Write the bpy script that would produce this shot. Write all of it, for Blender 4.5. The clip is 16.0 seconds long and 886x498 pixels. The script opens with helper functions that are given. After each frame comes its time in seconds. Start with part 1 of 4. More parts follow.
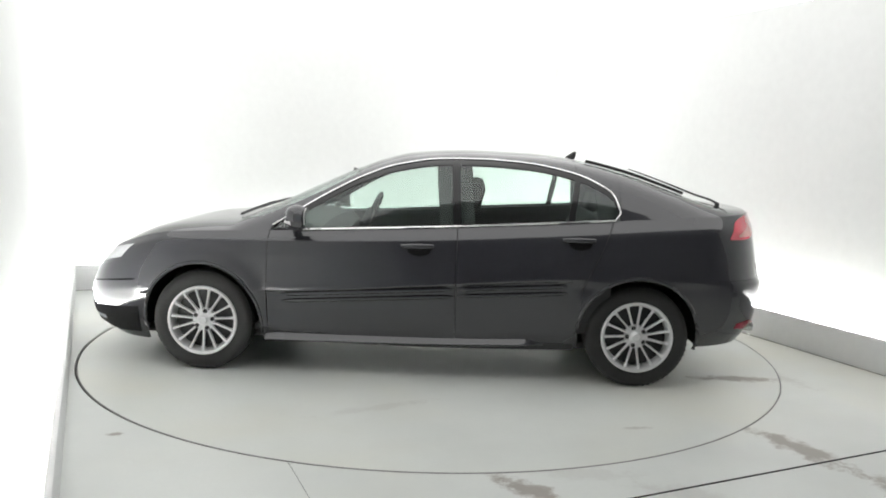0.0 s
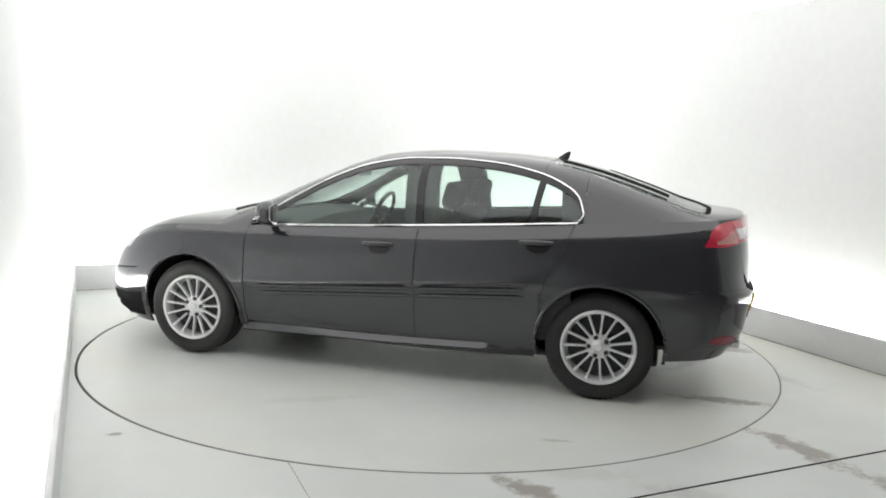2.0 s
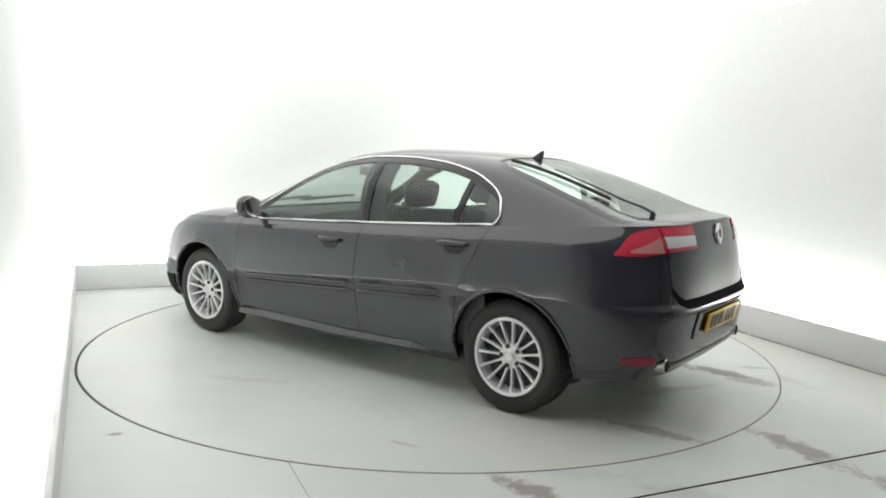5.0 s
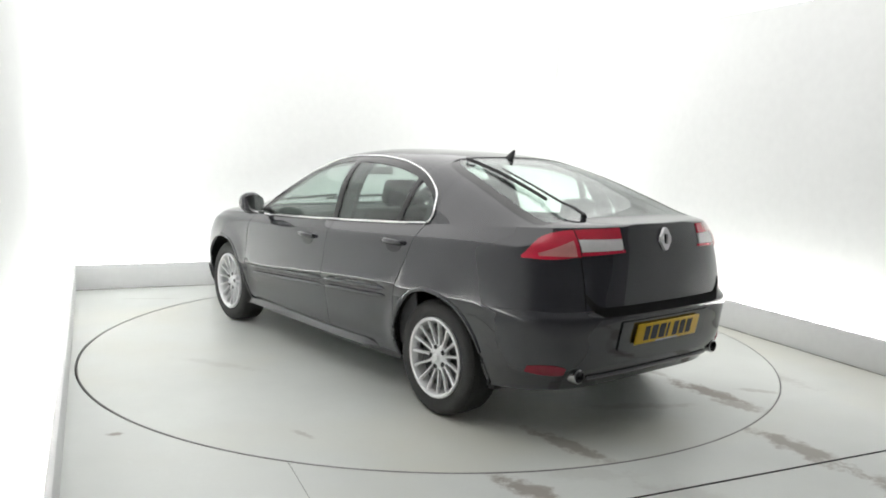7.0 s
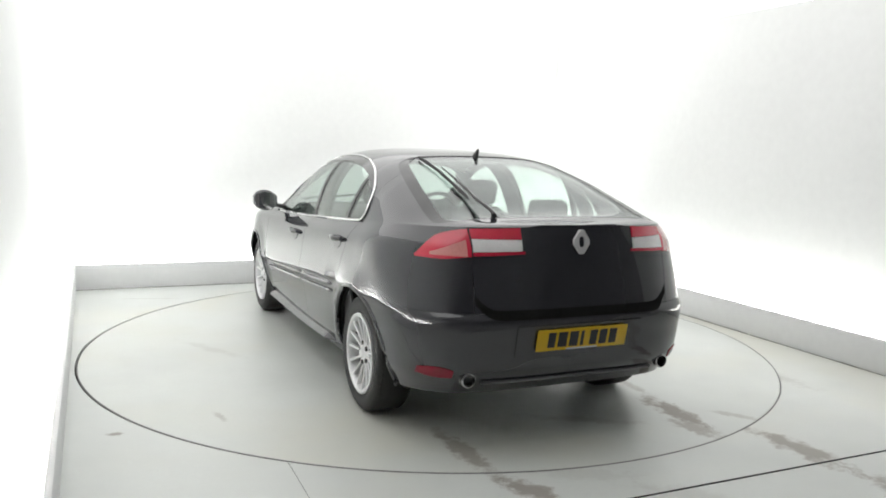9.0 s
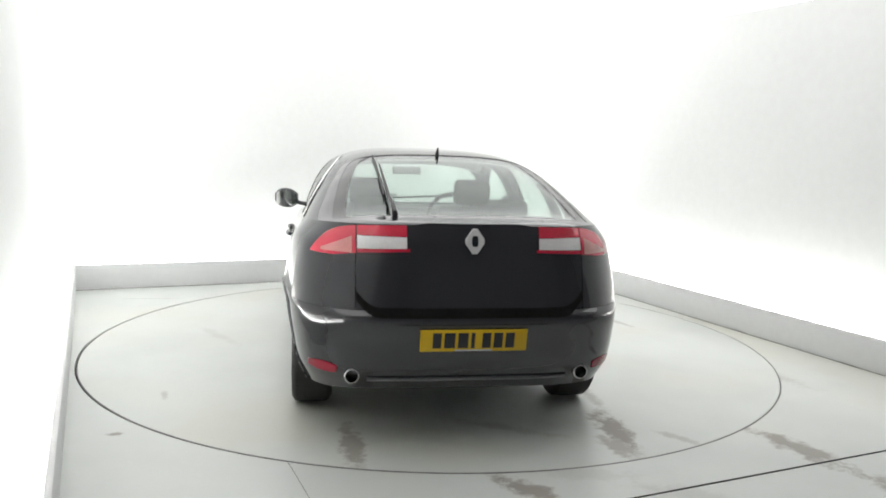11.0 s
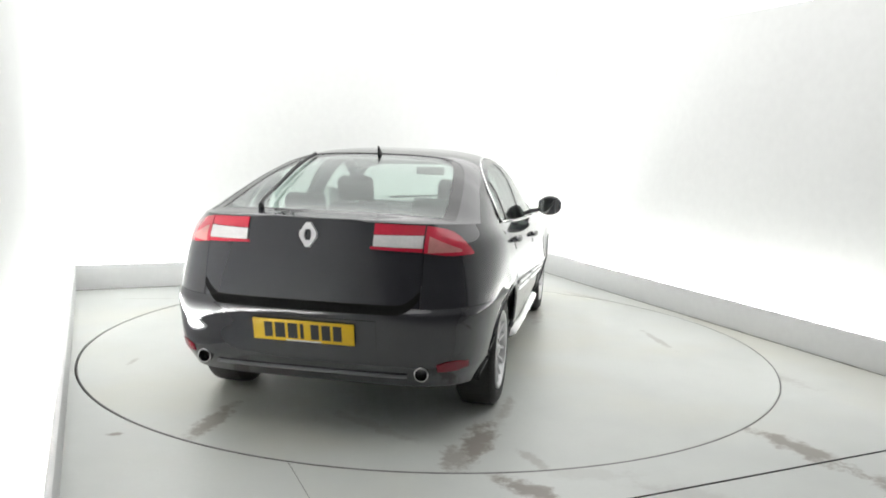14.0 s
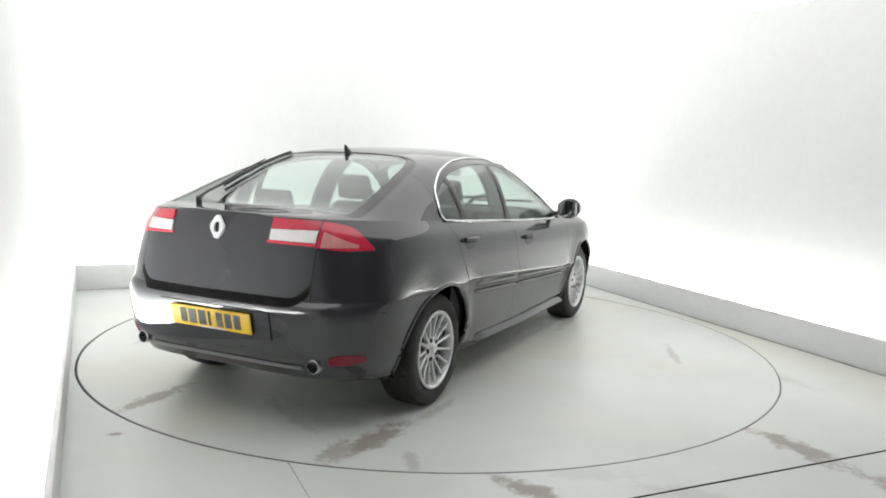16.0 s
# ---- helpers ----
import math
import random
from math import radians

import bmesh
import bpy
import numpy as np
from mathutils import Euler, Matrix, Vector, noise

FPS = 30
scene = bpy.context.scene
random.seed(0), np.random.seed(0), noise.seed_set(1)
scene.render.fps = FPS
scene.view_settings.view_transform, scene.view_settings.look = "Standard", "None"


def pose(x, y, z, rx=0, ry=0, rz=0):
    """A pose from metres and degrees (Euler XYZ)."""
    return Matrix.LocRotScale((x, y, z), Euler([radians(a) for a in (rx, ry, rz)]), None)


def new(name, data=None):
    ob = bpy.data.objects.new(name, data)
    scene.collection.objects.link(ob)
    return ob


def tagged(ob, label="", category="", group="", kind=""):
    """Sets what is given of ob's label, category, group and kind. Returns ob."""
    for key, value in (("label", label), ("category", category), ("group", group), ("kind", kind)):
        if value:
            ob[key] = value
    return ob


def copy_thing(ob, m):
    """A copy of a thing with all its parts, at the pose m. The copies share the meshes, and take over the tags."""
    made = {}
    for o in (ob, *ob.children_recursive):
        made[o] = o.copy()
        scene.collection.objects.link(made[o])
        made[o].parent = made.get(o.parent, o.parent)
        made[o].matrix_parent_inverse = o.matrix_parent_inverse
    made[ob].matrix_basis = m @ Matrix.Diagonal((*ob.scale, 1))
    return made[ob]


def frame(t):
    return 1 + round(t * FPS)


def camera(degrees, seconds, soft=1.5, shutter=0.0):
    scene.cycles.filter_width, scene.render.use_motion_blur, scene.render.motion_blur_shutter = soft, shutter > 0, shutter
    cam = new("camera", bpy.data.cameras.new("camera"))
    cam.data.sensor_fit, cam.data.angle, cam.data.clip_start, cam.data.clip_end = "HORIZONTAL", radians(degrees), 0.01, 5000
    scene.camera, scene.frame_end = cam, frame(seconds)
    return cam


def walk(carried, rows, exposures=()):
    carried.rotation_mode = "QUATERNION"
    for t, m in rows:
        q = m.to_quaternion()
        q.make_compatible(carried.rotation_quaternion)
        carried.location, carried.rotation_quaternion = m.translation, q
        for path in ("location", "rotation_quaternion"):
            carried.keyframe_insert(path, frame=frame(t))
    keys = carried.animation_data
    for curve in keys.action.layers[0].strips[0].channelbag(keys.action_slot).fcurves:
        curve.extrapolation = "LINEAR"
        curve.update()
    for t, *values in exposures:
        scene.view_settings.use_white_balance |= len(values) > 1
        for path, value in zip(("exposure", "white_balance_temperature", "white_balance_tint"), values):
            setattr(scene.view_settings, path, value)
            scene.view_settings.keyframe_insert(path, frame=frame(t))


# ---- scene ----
import functools

cam = camera(58.63, 16.0, soft=1.85)
EYE = pose(0.066, -5.896, 1.486) @ pose(0, 0, 0, 90 - 7.57, 0, 0) @ pose(0, 0, 0, 0, 0, 1.80)
walk(cam, [(0, EYE), (16, EYE)], [(0, 0.0), (16, 0.0)])

# ---- light ----
world = bpy.data.worlds.new("world")
scene.world = world
world.use_nodes = True
world.node_tree.nodes["Background"].inputs[0].default_value = (0.5, 0.55, 0.6, 1)
world.node_tree.nodes["Background"].inputs[1].default_value = 0.05
CEILING_GLOW, TUBE_GLOW = 1.66, 60.0

# the booth stands turned about the table's centre: u runs along its back, v to its back
TURN = 24.2
BOOTH = pose(0, 0, 0, 0, 0, TURN)
U0, U1, V0, V1 = -2.505, 2.60, -2.80, 2.735   # inner faces of the kerbs and the plate's front edge
GAP, KERB_H, HIGH = 0.27, 0.24, 2.55
TABLE_R = 2.465


# ---- materials ----
def material(name, color, rough=0.5, metal=0.0, grain=0.0, scale=30.0, bump=0.0, coat=0.0, spec=0.5, coat_ior=1.5):
    """A surface with colour variation at two scales and fine relief."""
    m = bpy.data.materials.new(name)
    m.use_nodes = True
    nt = m.node_tree
    b = nt.nodes["Principled BSDF"]
    b.inputs["Base Color"].default_value = (*color, 1)
    b.inputs["Roughness"].default_value = rough
    b.inputs["Metallic"].default_value = metal
    b.inputs["Coat Weight"].default_value = coat
    b.inputs["Coat Roughness"].default_value = 0.05
    b.inputs["Coat IOR"].default_value = coat_ior
    b.inputs["Specular IOR Level"].default_value = spec
    if grain or bump:
        tc = nt.nodes.new("ShaderNodeTexCoord")
        n1 = nt.nodes.new("ShaderNodeTexNoise")
        n1.inputs["Scale"].default_value, n1.inputs["Detail"].default_value = scale, 6
        n2 = nt.nodes.new("ShaderNodeTexNoise")
        n2.inputs["Scale"].default_value, n2.inputs["Detail"].default_value = scale / 12, 3
        for n in (n1, n2):
            nt.links.new(tc.outputs["Object"], n.inputs["Vector"])
        add = nt.nodes.new("ShaderNodeMath")
        add.operation = "ADD"
        nt.links.new(n1.outputs["Fac"], add.inputs[0])
        nt.links.new(n2.outputs["Fac"], add.inputs[1])
        mr = nt.nodes.new("ShaderNodeMapRange")
        mr.inputs["From Min"].default_value, mr.inputs["From Max"].default_value = 0.6, 1.4
        mr.inputs["To Min"].default_value, mr.inputs["To Max"].default_value = 1 - grain, 1 + grain
        nt.links.new(add.outputs[0], mr.inputs["Value"])
        mx = nt.nodes.new("ShaderNodeVectorMath")
        mx.operation = "SCALE"
        mx.inputs[0].default_value = color
        nt.links.new(mr.outputs[0], mx.inputs["Scale"])
        nt.links.new(mx.outputs[0], b.inputs["Base Color"])
        if bump:
            bp = nt.nodes.new("ShaderNodeBump")
            bp.inputs["Strength"].default_value, bp.inputs["Distance"].default_value = bump, 0.002
            nt.links.new(n1.outputs["Fac"], bp.inputs["Height"])
            nt.links.new(bp.outputs[0], b.inputs["Normal"])
    return m


def glow(name, color, strength):
    m = bpy.data.materials.new(name)
    m.use_nodes = True
    nt = m.node_tree
    nt.nodes.remove(nt.nodes["Principled BSDF"])
    e = nt.nodes.new("ShaderNodeEmission")
    e.inputs[0].default_value, e.inputs[1].default_value = (*color, 1), strength
    nt.links.new(e.outputs[0], nt.nodes["Material Output"].inputs[0])
    return m


def glass(name, tint):
    """A thin pane: tinted see-through, with gloss by angle."""
    m = bpy.data.materials.new(name)
    m.use_nodes = True
    nt = m.node_tree
    nt.nodes.remove(nt.nodes["Principled BSDF"])
    t = nt.nodes.new("ShaderNodeBsdfTransparent")
    t.inputs[0].default_value = (*tint, 1)
    g = nt.nodes.new("ShaderNodeBsdfGlossy")
    g.inputs["Roughness"].default_value = 0.01
    lw = nt.nodes.new("ShaderNodeLayerWeight")
    lw.inputs[0].default_value = 0.5
    pw = nt.nodes.new("ShaderNodeMath")
    pw.operation = "POWER"
    pw.inputs[1].default_value = 4.5
    nt.links.new(lw.outputs["Facing"], pw.inputs[0])
    f = nt.nodes.new("ShaderNodeMapRange")
    f.inputs["To Min"].default_value, f.inputs["To Max"].default_value = 0.05, 0.9
    nt.links.new(pw.outputs[0], f.inputs["Value"])
    mix = nt.nodes.new("ShaderNodeMixShader")
    nt.links.new(f.outputs[0], mix.inputs[0])
    nt.links.new(t.outputs[0], mix.inputs[1])
    nt.links.new(g.outputs[0], mix.inputs[2])
    nt.links.new(mix.outputs[0], nt.nodes["Material Output"].inputs[0])
    return m


def floor_material(name, color, stains):
    """Painted concrete: grain, broad clouds, hairline scratches and brown dirt in long patches (x, y, turn, length, width, depth)."""
    m = bpy.data.materials.new(name)
    m.use_nodes = True
    nt = m.node_tree
    b = nt.nodes["Principled BSDF"]
    b.inputs["Specular IOR Level"].default_value = 0.5
    tc = nt.nodes.new("ShaderNodeTexCoord")

    def noise_of(scale, detail, rough=0.55):
        n = nt.nodes.new("ShaderNodeTexNoise")
        n.inputs["Scale"].default_value, n.inputs["Detail"].default_value, n.inputs["Roughness"].default_value = scale, detail, rough
        nt.links.new(tc.outputs["Object"], n.inputs["Vector"])
        return n.outputs["Fac"]

    def ranged(src, a, c, lo, hi):
        r = nt.nodes.new("ShaderNodeMapRange")
        r.interpolation_type = "SMOOTHSTEP"
        for k, v in (("From Min", a), ("From Max", c), ("To Min", lo), ("To Max", hi)):
            r.inputs[k].default_value = v
        nt.links.new(src, r.inputs["Value"])
        return r.outputs[0]

    def math_of(op, a, c):
        n = nt.nodes.new("ShaderNodeMath")
        n.operation = op
        for i, v in enumerate((a, c)):
            if isinstance(v, float):
                n.inputs[i].default_value = v
            else:
                nt.links.new(v, n.inputs[i])
        return n.outputs[0]

    def mixed(fac, a, c):
        n = nt.nodes.new("ShaderNodeMix")
        n.data_type = "RGBA"
        nt.links.new(fac, n.inputs["Factor"])
        for k, v in (("A", a), ("B", c)):
            sock = [s for s in n.inputs if s.name == k and s.type == "RGBA"][0]
            if isinstance(v, tuple):
                sock.default_value = (*v, 1)
            else:
                nt.links.new(v, sock)
        return [s for s in n.outputs if s.type == "RGBA"][0]

    cloud, fine = noise_of(0.9, 4), noise_of(45, 5)
    dark = tuple(c * 0.90 for c in color)
    warm = (color[0] * 0.975, color[1] * 0.94, color[2] * 0.87)
    col = mixed(ranged(cloud, 0.35, 0.65, 0, 1), color, dark)
    col = mixed(ranged(noise_of(0.55, 3), 0.45, 0.7, 0, 0.9), col, warm)
    col = mixed(ranged(fine, 0.3, 0.75, 0.0, 0.25), col, dark)
    rough = ranged(noise_of(1.3, 2), 0.2, 0.8, 0.30, 0.36)
    breakup = noise_of(9.0, 8, 0.72)
    total = None
    for x, y, turn, length, width, depth in stains:
        mp = nt.nodes.new("ShaderNodeMapping")
        mp.vector_type = "TEXTURE"
        mp.inputs["Location"].default_value = (x, y, 0)
        mp.inputs["Rotation"].default_value = (0, 0, radians(turn))
        mp.inputs["Scale"].default_value = (length, width, 1)
        nt.links.new(tc.outputs["Object"], mp.inputs["Vector"])
        ln = nt.nodes.new("ShaderNodeVectorMath")
        ln.operation = "LENGTH"
        nt.links.new(mp.outputs[0], ln.inputs[0])
        warped = math_of("ADD", ln.outputs["Value"], math_of("MULTIPLY", math_of("SUBTRACT", breakup, 0.5), 2.8))
        mask = math_of("MULTIPLY", ranged(warped, 0.35, 1.0, 1.0, 0.0), float(depth))
        total = mask if total is None else math_of("MAXIMUM", total, mask)
    if total is not None:
        col = mixed(total, col, (0.155, 0.105, 0.072))
        rough = math_of("ADD", rough, math_of("MULTIPLY", total, 0.3))
    nt.links.new(col, b.inputs["Base Color"])
    nt.links.new(rough, b.inputs["Roughness"])
    bp = nt.nodes.new("ShaderNodeBump")
    bp.inputs["Strength"].default_value, bp.inputs["Distance"].default_value = 0.04, 0.002
    nt.links.new(fine, bp.inputs["Height"])
    nt.links.new(bp.outputs[0], b.inputs["Normal"])
    return m


WHITE = material("white_wall_paint", (0.80, 0.81, 0.80), 0.6, grain=0.03, scale=14, bump=0.1)
KERB_PAINT = material("grey_kerb_paint", (0.78, 0.785, 0.785), 0.45, grain=0.03, scale=18, bump=0.15)
DARK_WALL = material("grey_hall_paint", (0.42, 0.42, 0.425), 0.7, grain=0.15, scale=8, bump=0.1)
JOINT = material("grey_joint_dirt", (0.16, 0.155, 0.145), 0.8, grain=0.5, scale=25)
LINER = material("matt_black_liner", (0.008, 0.008, 0.008), 0.95, grain=0.3, scale=60, bump=0.4, spec=0.15)
PIT = material("dark_pit", (0.02, 0.02, 0.02), 0.9, grain=0.2, scale=20)
PAINT = material("black_metallic_paint", (0.027, 0.0275, 0.033), 0.4, metal=0.0, grain=0.05, scale=2.5, coat=1.0, spec=0.0, coat_ior=1.74)
BLACK_PLASTIC = material("black_plastic", (0.018, 0.018, 0.019), 0.45, grain=0.15, scale=300, bump=0.2)
GLOSS_BLACK = material("gloss_black_trim", (0.01, 0.01, 0.011), 0.12, grain=0.1, scale=200)
RUBBER = material("tyre_rubber", (0.022, 0.022, 0.022), 0.72, grain=0.25, scale=120, bump=0.4)
ALLOY = material("silver_alloy", (0.76, 0.76, 0.77), 0.33, metal=0.4, grain=0.06, scale=90)
STEEL_BRIGHT = material("bright_exhaust_steel", (0.55, 0.55, 0.55), 0.22, metal=1.0, grain=0.15, scale=60)
CHROME = material("bright_chrome", (0.88, 0.88, 0.88), 0.08, metal=1.0, grain=0.02, scale=80)
CLOTH = material("dark_seat_cloth", (0.03, 0.03, 0.032), 0.9, grain=0.3, scale=400, bump=0.5)
LINING = material("grey_cabin_plastic", (0.035, 0.035, 0.037), 0.7, grain=0.2, scale=200, bump=0.2)
HEADLINER = material("grey_headliner_cloth", (0.33, 0.33, 0.32), 0.95, grain=0.1, scale=300, bump=0.2)
RED_LENS = material("red_lamp_lens", (0.60, 0.022, 0.055), 0.12, grain=0.12, scale=140, bump=0.25, coat=1.0)
DEEP_RED = material("deep_red_reflector", (0.24, 0.006, 0.022), 0.2, grain=0.15, scale=200, bump=0.3)
CLEAR_LENS = material("clear_lamp_lens", (0.80, 0.78, 0.78), 0.15, grain=0.12, scale=90, bump=0.3, coat=1.0)
HEAD_LENS = material("pale_headlamp_lens", (0.62, 0.64, 0.66), 0.1, metal=0.3, grain=0.15, scale=50, bump=0.2, coat=1.0)
SILVER = material("silver_badge_paint", (0.78, 0.78, 0.79), 0.25, metal=0.25, grain=0.03, scale=60)
GREY_STRIP = material("dull_grey_strip", (0.16, 0.16, 0.165), 0.3, metal=0.3, grain=0.1, scale=60)
YELLOW = material("yellow_plate", (0.72, 0.46, 0.01), 0.35, grain=0.05, scale=200)
BAR = material("black_plate_ink", (0.02, 0.02, 0.02), 0.5, grain=0.1, scale=100)
PALE = material("pale_print", (0.6, 0.62, 0.66), 0.4, grain=0.05, scale=100)
GLASS = glass("green_tinted_glass", (0.90, 0.955, 0.93))
DARK_GLASS = glass("rear_tinted_glass", (0.88, 0.94, 0.915))
TUBE = glow("fluorescent_tube", (1.0, 1.0, 0.98), TUBE_GLOW)
SOFTBOX = glow("luminous_ceiling", (1.0, 1.0, 0.985), CEILING_GLOW)


# ---- mesh helpers ----
def mesh_of(name, verts, faces, mat, sharp=35):
    me = bpy.data.meshes.new(name)
    me.from_pydata([tuple(v) for v in verts], [], [tuple(f) for f in faces])
    me.validate()
    me.materials.append(mat)
    me.polygons.foreach_set("use_smooth", [True] * len(me.polygons))
    me.set_sharp_from_angle(angle=radians(sharp))
    me.update()
    return me


def place(name, me, parent=None, m=None, label=""):
    ob = new(name, me)
    if parent is not None:
        ob.parent = parent
    if m is not None:
        ob.matrix_basis = m
    return tagged(ob, label)


def part(name, data, mat, parent, label="", m=None, sharp=35):
    """ONE mesh object under a thing or a part, from (verts, faces) or a bmesh."""
    if isinstance(data, bmesh.types.BMesh):
        me = bpy.data.meshes.new(name)
        data.to_mesh(me)
        data.free()
        me.materials.append(mat)
        me.polygons.foreach_set("use_smooth", [True] * len(me.polygons))
        me.set_sharp_from_angle(angle=radians(sharp))
    else:
        me = mesh_of(name, data[0], data[1], mat, sharp)
    return place(name, me, parent, m, label)


def grid(P, wrap=False):
    """Faces of a net of points (rows, columns, 3)."""
    P = np.asarray(P, float)
    r, c = P.shape[:2]
    faces = []
    for i in range(r - 1):
        for j in range(c if wrap else c - 1):
            k = (j + 1) % c
            faces.append((i * c + j, i * c + k, (i + 1) * c + k, (i + 1) * c + j))
    return P.reshape(-1, 3), faces


def shell(data, depth, centre=(0, 0, 0.6)):
    """Thickens an open sheet inwards, away from its outer side; drops unused points."""
    V, F = np.asarray(data[0], float), data[1]
    used = sorted({i for f in F for i in f})
    at = {o: i for i, o in enumerate(used)}
    V, F = V[used], [tuple(at[i] for i in f) for f in F]
    N = np.zeros_like(V)
    for f in F:
        p = V[list(f)]
        n = np.cross(p[2] - p[0], p[-1] - p[1])
        for i in f:
            N[i] += n
    if ((V - np.array(centre)) * N).sum() < 0:
        N, F = -N, [f[::-1] for f in F]
    N /= np.maximum(np.linalg.norm(N, axis=1, keepdims=True), 1e-9)
    n = len(V)
    edges = {}
    for f in F:
        for a, b in zip(f, f[1:] + f[:1]):
            edges[(a, b)] = 1
    out = list(F) + [tuple(i + n for i in f[::-1]) for f in F]
    for a, b in edges:
        if (b, a) not in edges:
            out.append((b, a, a + n, b + n))
    return np.vstack([V, V - N * depth]), out


def joined(*sets):
    V, F, k = [], [], 0
    for v, f in sets:
        V.append(np.asarray(v, float))
        F += [tuple(i + k for i in q) for q in f]
        k += len(v)
    return np.vstack(V), F


def mirrored(data):
    V = np.asarray(data[0], float) * np.array([1, -1, 1])
    return V, [f[::-1] for f in data[1]]


def tube(path, r, n=10, flat=1.0, closed=False):
    """A round bar along a path, with closed ends."""
    path = np.asarray(path, float)
    T = np.gradient(path, axis=0)
    T /= np.linalg.norm(T, axis=1, keepdims=True)
    up = np.array([0, 0, 1.0])
    rows = []
    rad = np.broadcast_to(np.asarray(r, float), (len(path),))
    for p, t, rr in zip(path, T, rad):
        a = np.cross(t, up if abs(t[2]) < 0.95 else np.array([0, 1.0, 0]))
        a /= np.linalg.norm(a)
        b = np.cross(a, t)
        rows.append([p + rr * (math.cos(q) * a + flat * math.sin(q) * b) for q in np.arange(n) * 2 * math.pi / n])
    V, F = grid(rows, wrap=True)
    m = len(path)
    return V, F + [tuple(range(n))[::-1], tuple((m - 1) * n + j for j in range(n))]


def lathe(profile, n=64, closed=True):
    """Turns (radius, y) pairs about the y axis."""
    rows = [[(r * math.cos(a), y, r * math.sin(a)) for a in np.arange(n) * 2 * math.pi / n] for r, y in profile]
    if closed:
        rows.append(rows[0])
    V, F = grid(rows, wrap=True)
    if closed:
        k = len(profile) * n
        V, F = V[:k], [tuple(i % k for i in f) for f in F]
    return V, F


def block(x0, x1, y0, y1, z0, z1, bevel=0.0, seg=2):
    bm = bmesh.new()
    bmesh.ops.create_cube(bm, size=1)
    bmesh.ops.transform(bm, matrix=Matrix.LocRotScale(((x0 + x1) / 2, (y0 + y1) / 2, (z0 + z1) / 2), None, (x1 - x0, y1 - y0, z1 - z0)), verts=bm.verts)
    if bevel:
        bmesh.ops.bevel(bm, geom=bm.edges[:], offset=bevel, segments=seg, affect="EDGES", profile=0.5)
    return bm


def ease(xs, ys):
    """A smooth curve through a few knots that doesn't overshoot."""
    xs, ys = np.asarray(xs, float), np.asarray(ys, float)
    if xs[0] > xs[-1]:
        xs, ys = xs[::-1], ys[::-1]
    h, d = np.diff(xs), np.diff(ys) / np.diff(xs)
    m = np.zeros_like(ys)
    m[0], m[-1] = d[0], d[-1]
    for i in range(1, len(xs) - 1):
        if d[i - 1] * d[i] > 0:
            w1, w2 = 2 * h[i] + h[i - 1], h[i] + 2 * h[i - 1]
            m[i] = (w1 + w2) / (w1 / d[i - 1] + w2 / d[i])

    xs, ys, m, h = xs.tolist(), ys.tolist(), m.tolist(), h.tolist()

    @functools.lru_cache(maxsize=None)
    def at(x):
        x = min(max(float(x), xs[0]), xs[-1])
        i = 0
        while i < len(xs) - 2 and x > xs[i + 1]:
            i += 1
        t = (x - xs[i]) / h[i]
        return (1 + 2 * t) * (1 - t) ** 2 * ys[i] + t * (1 - t) ** 2 * h[i] * m[i] + t * t * (3 - 2 * t) * ys[i + 1] + t * t * (t - 1) * h[i] * m[i + 1]
    return at


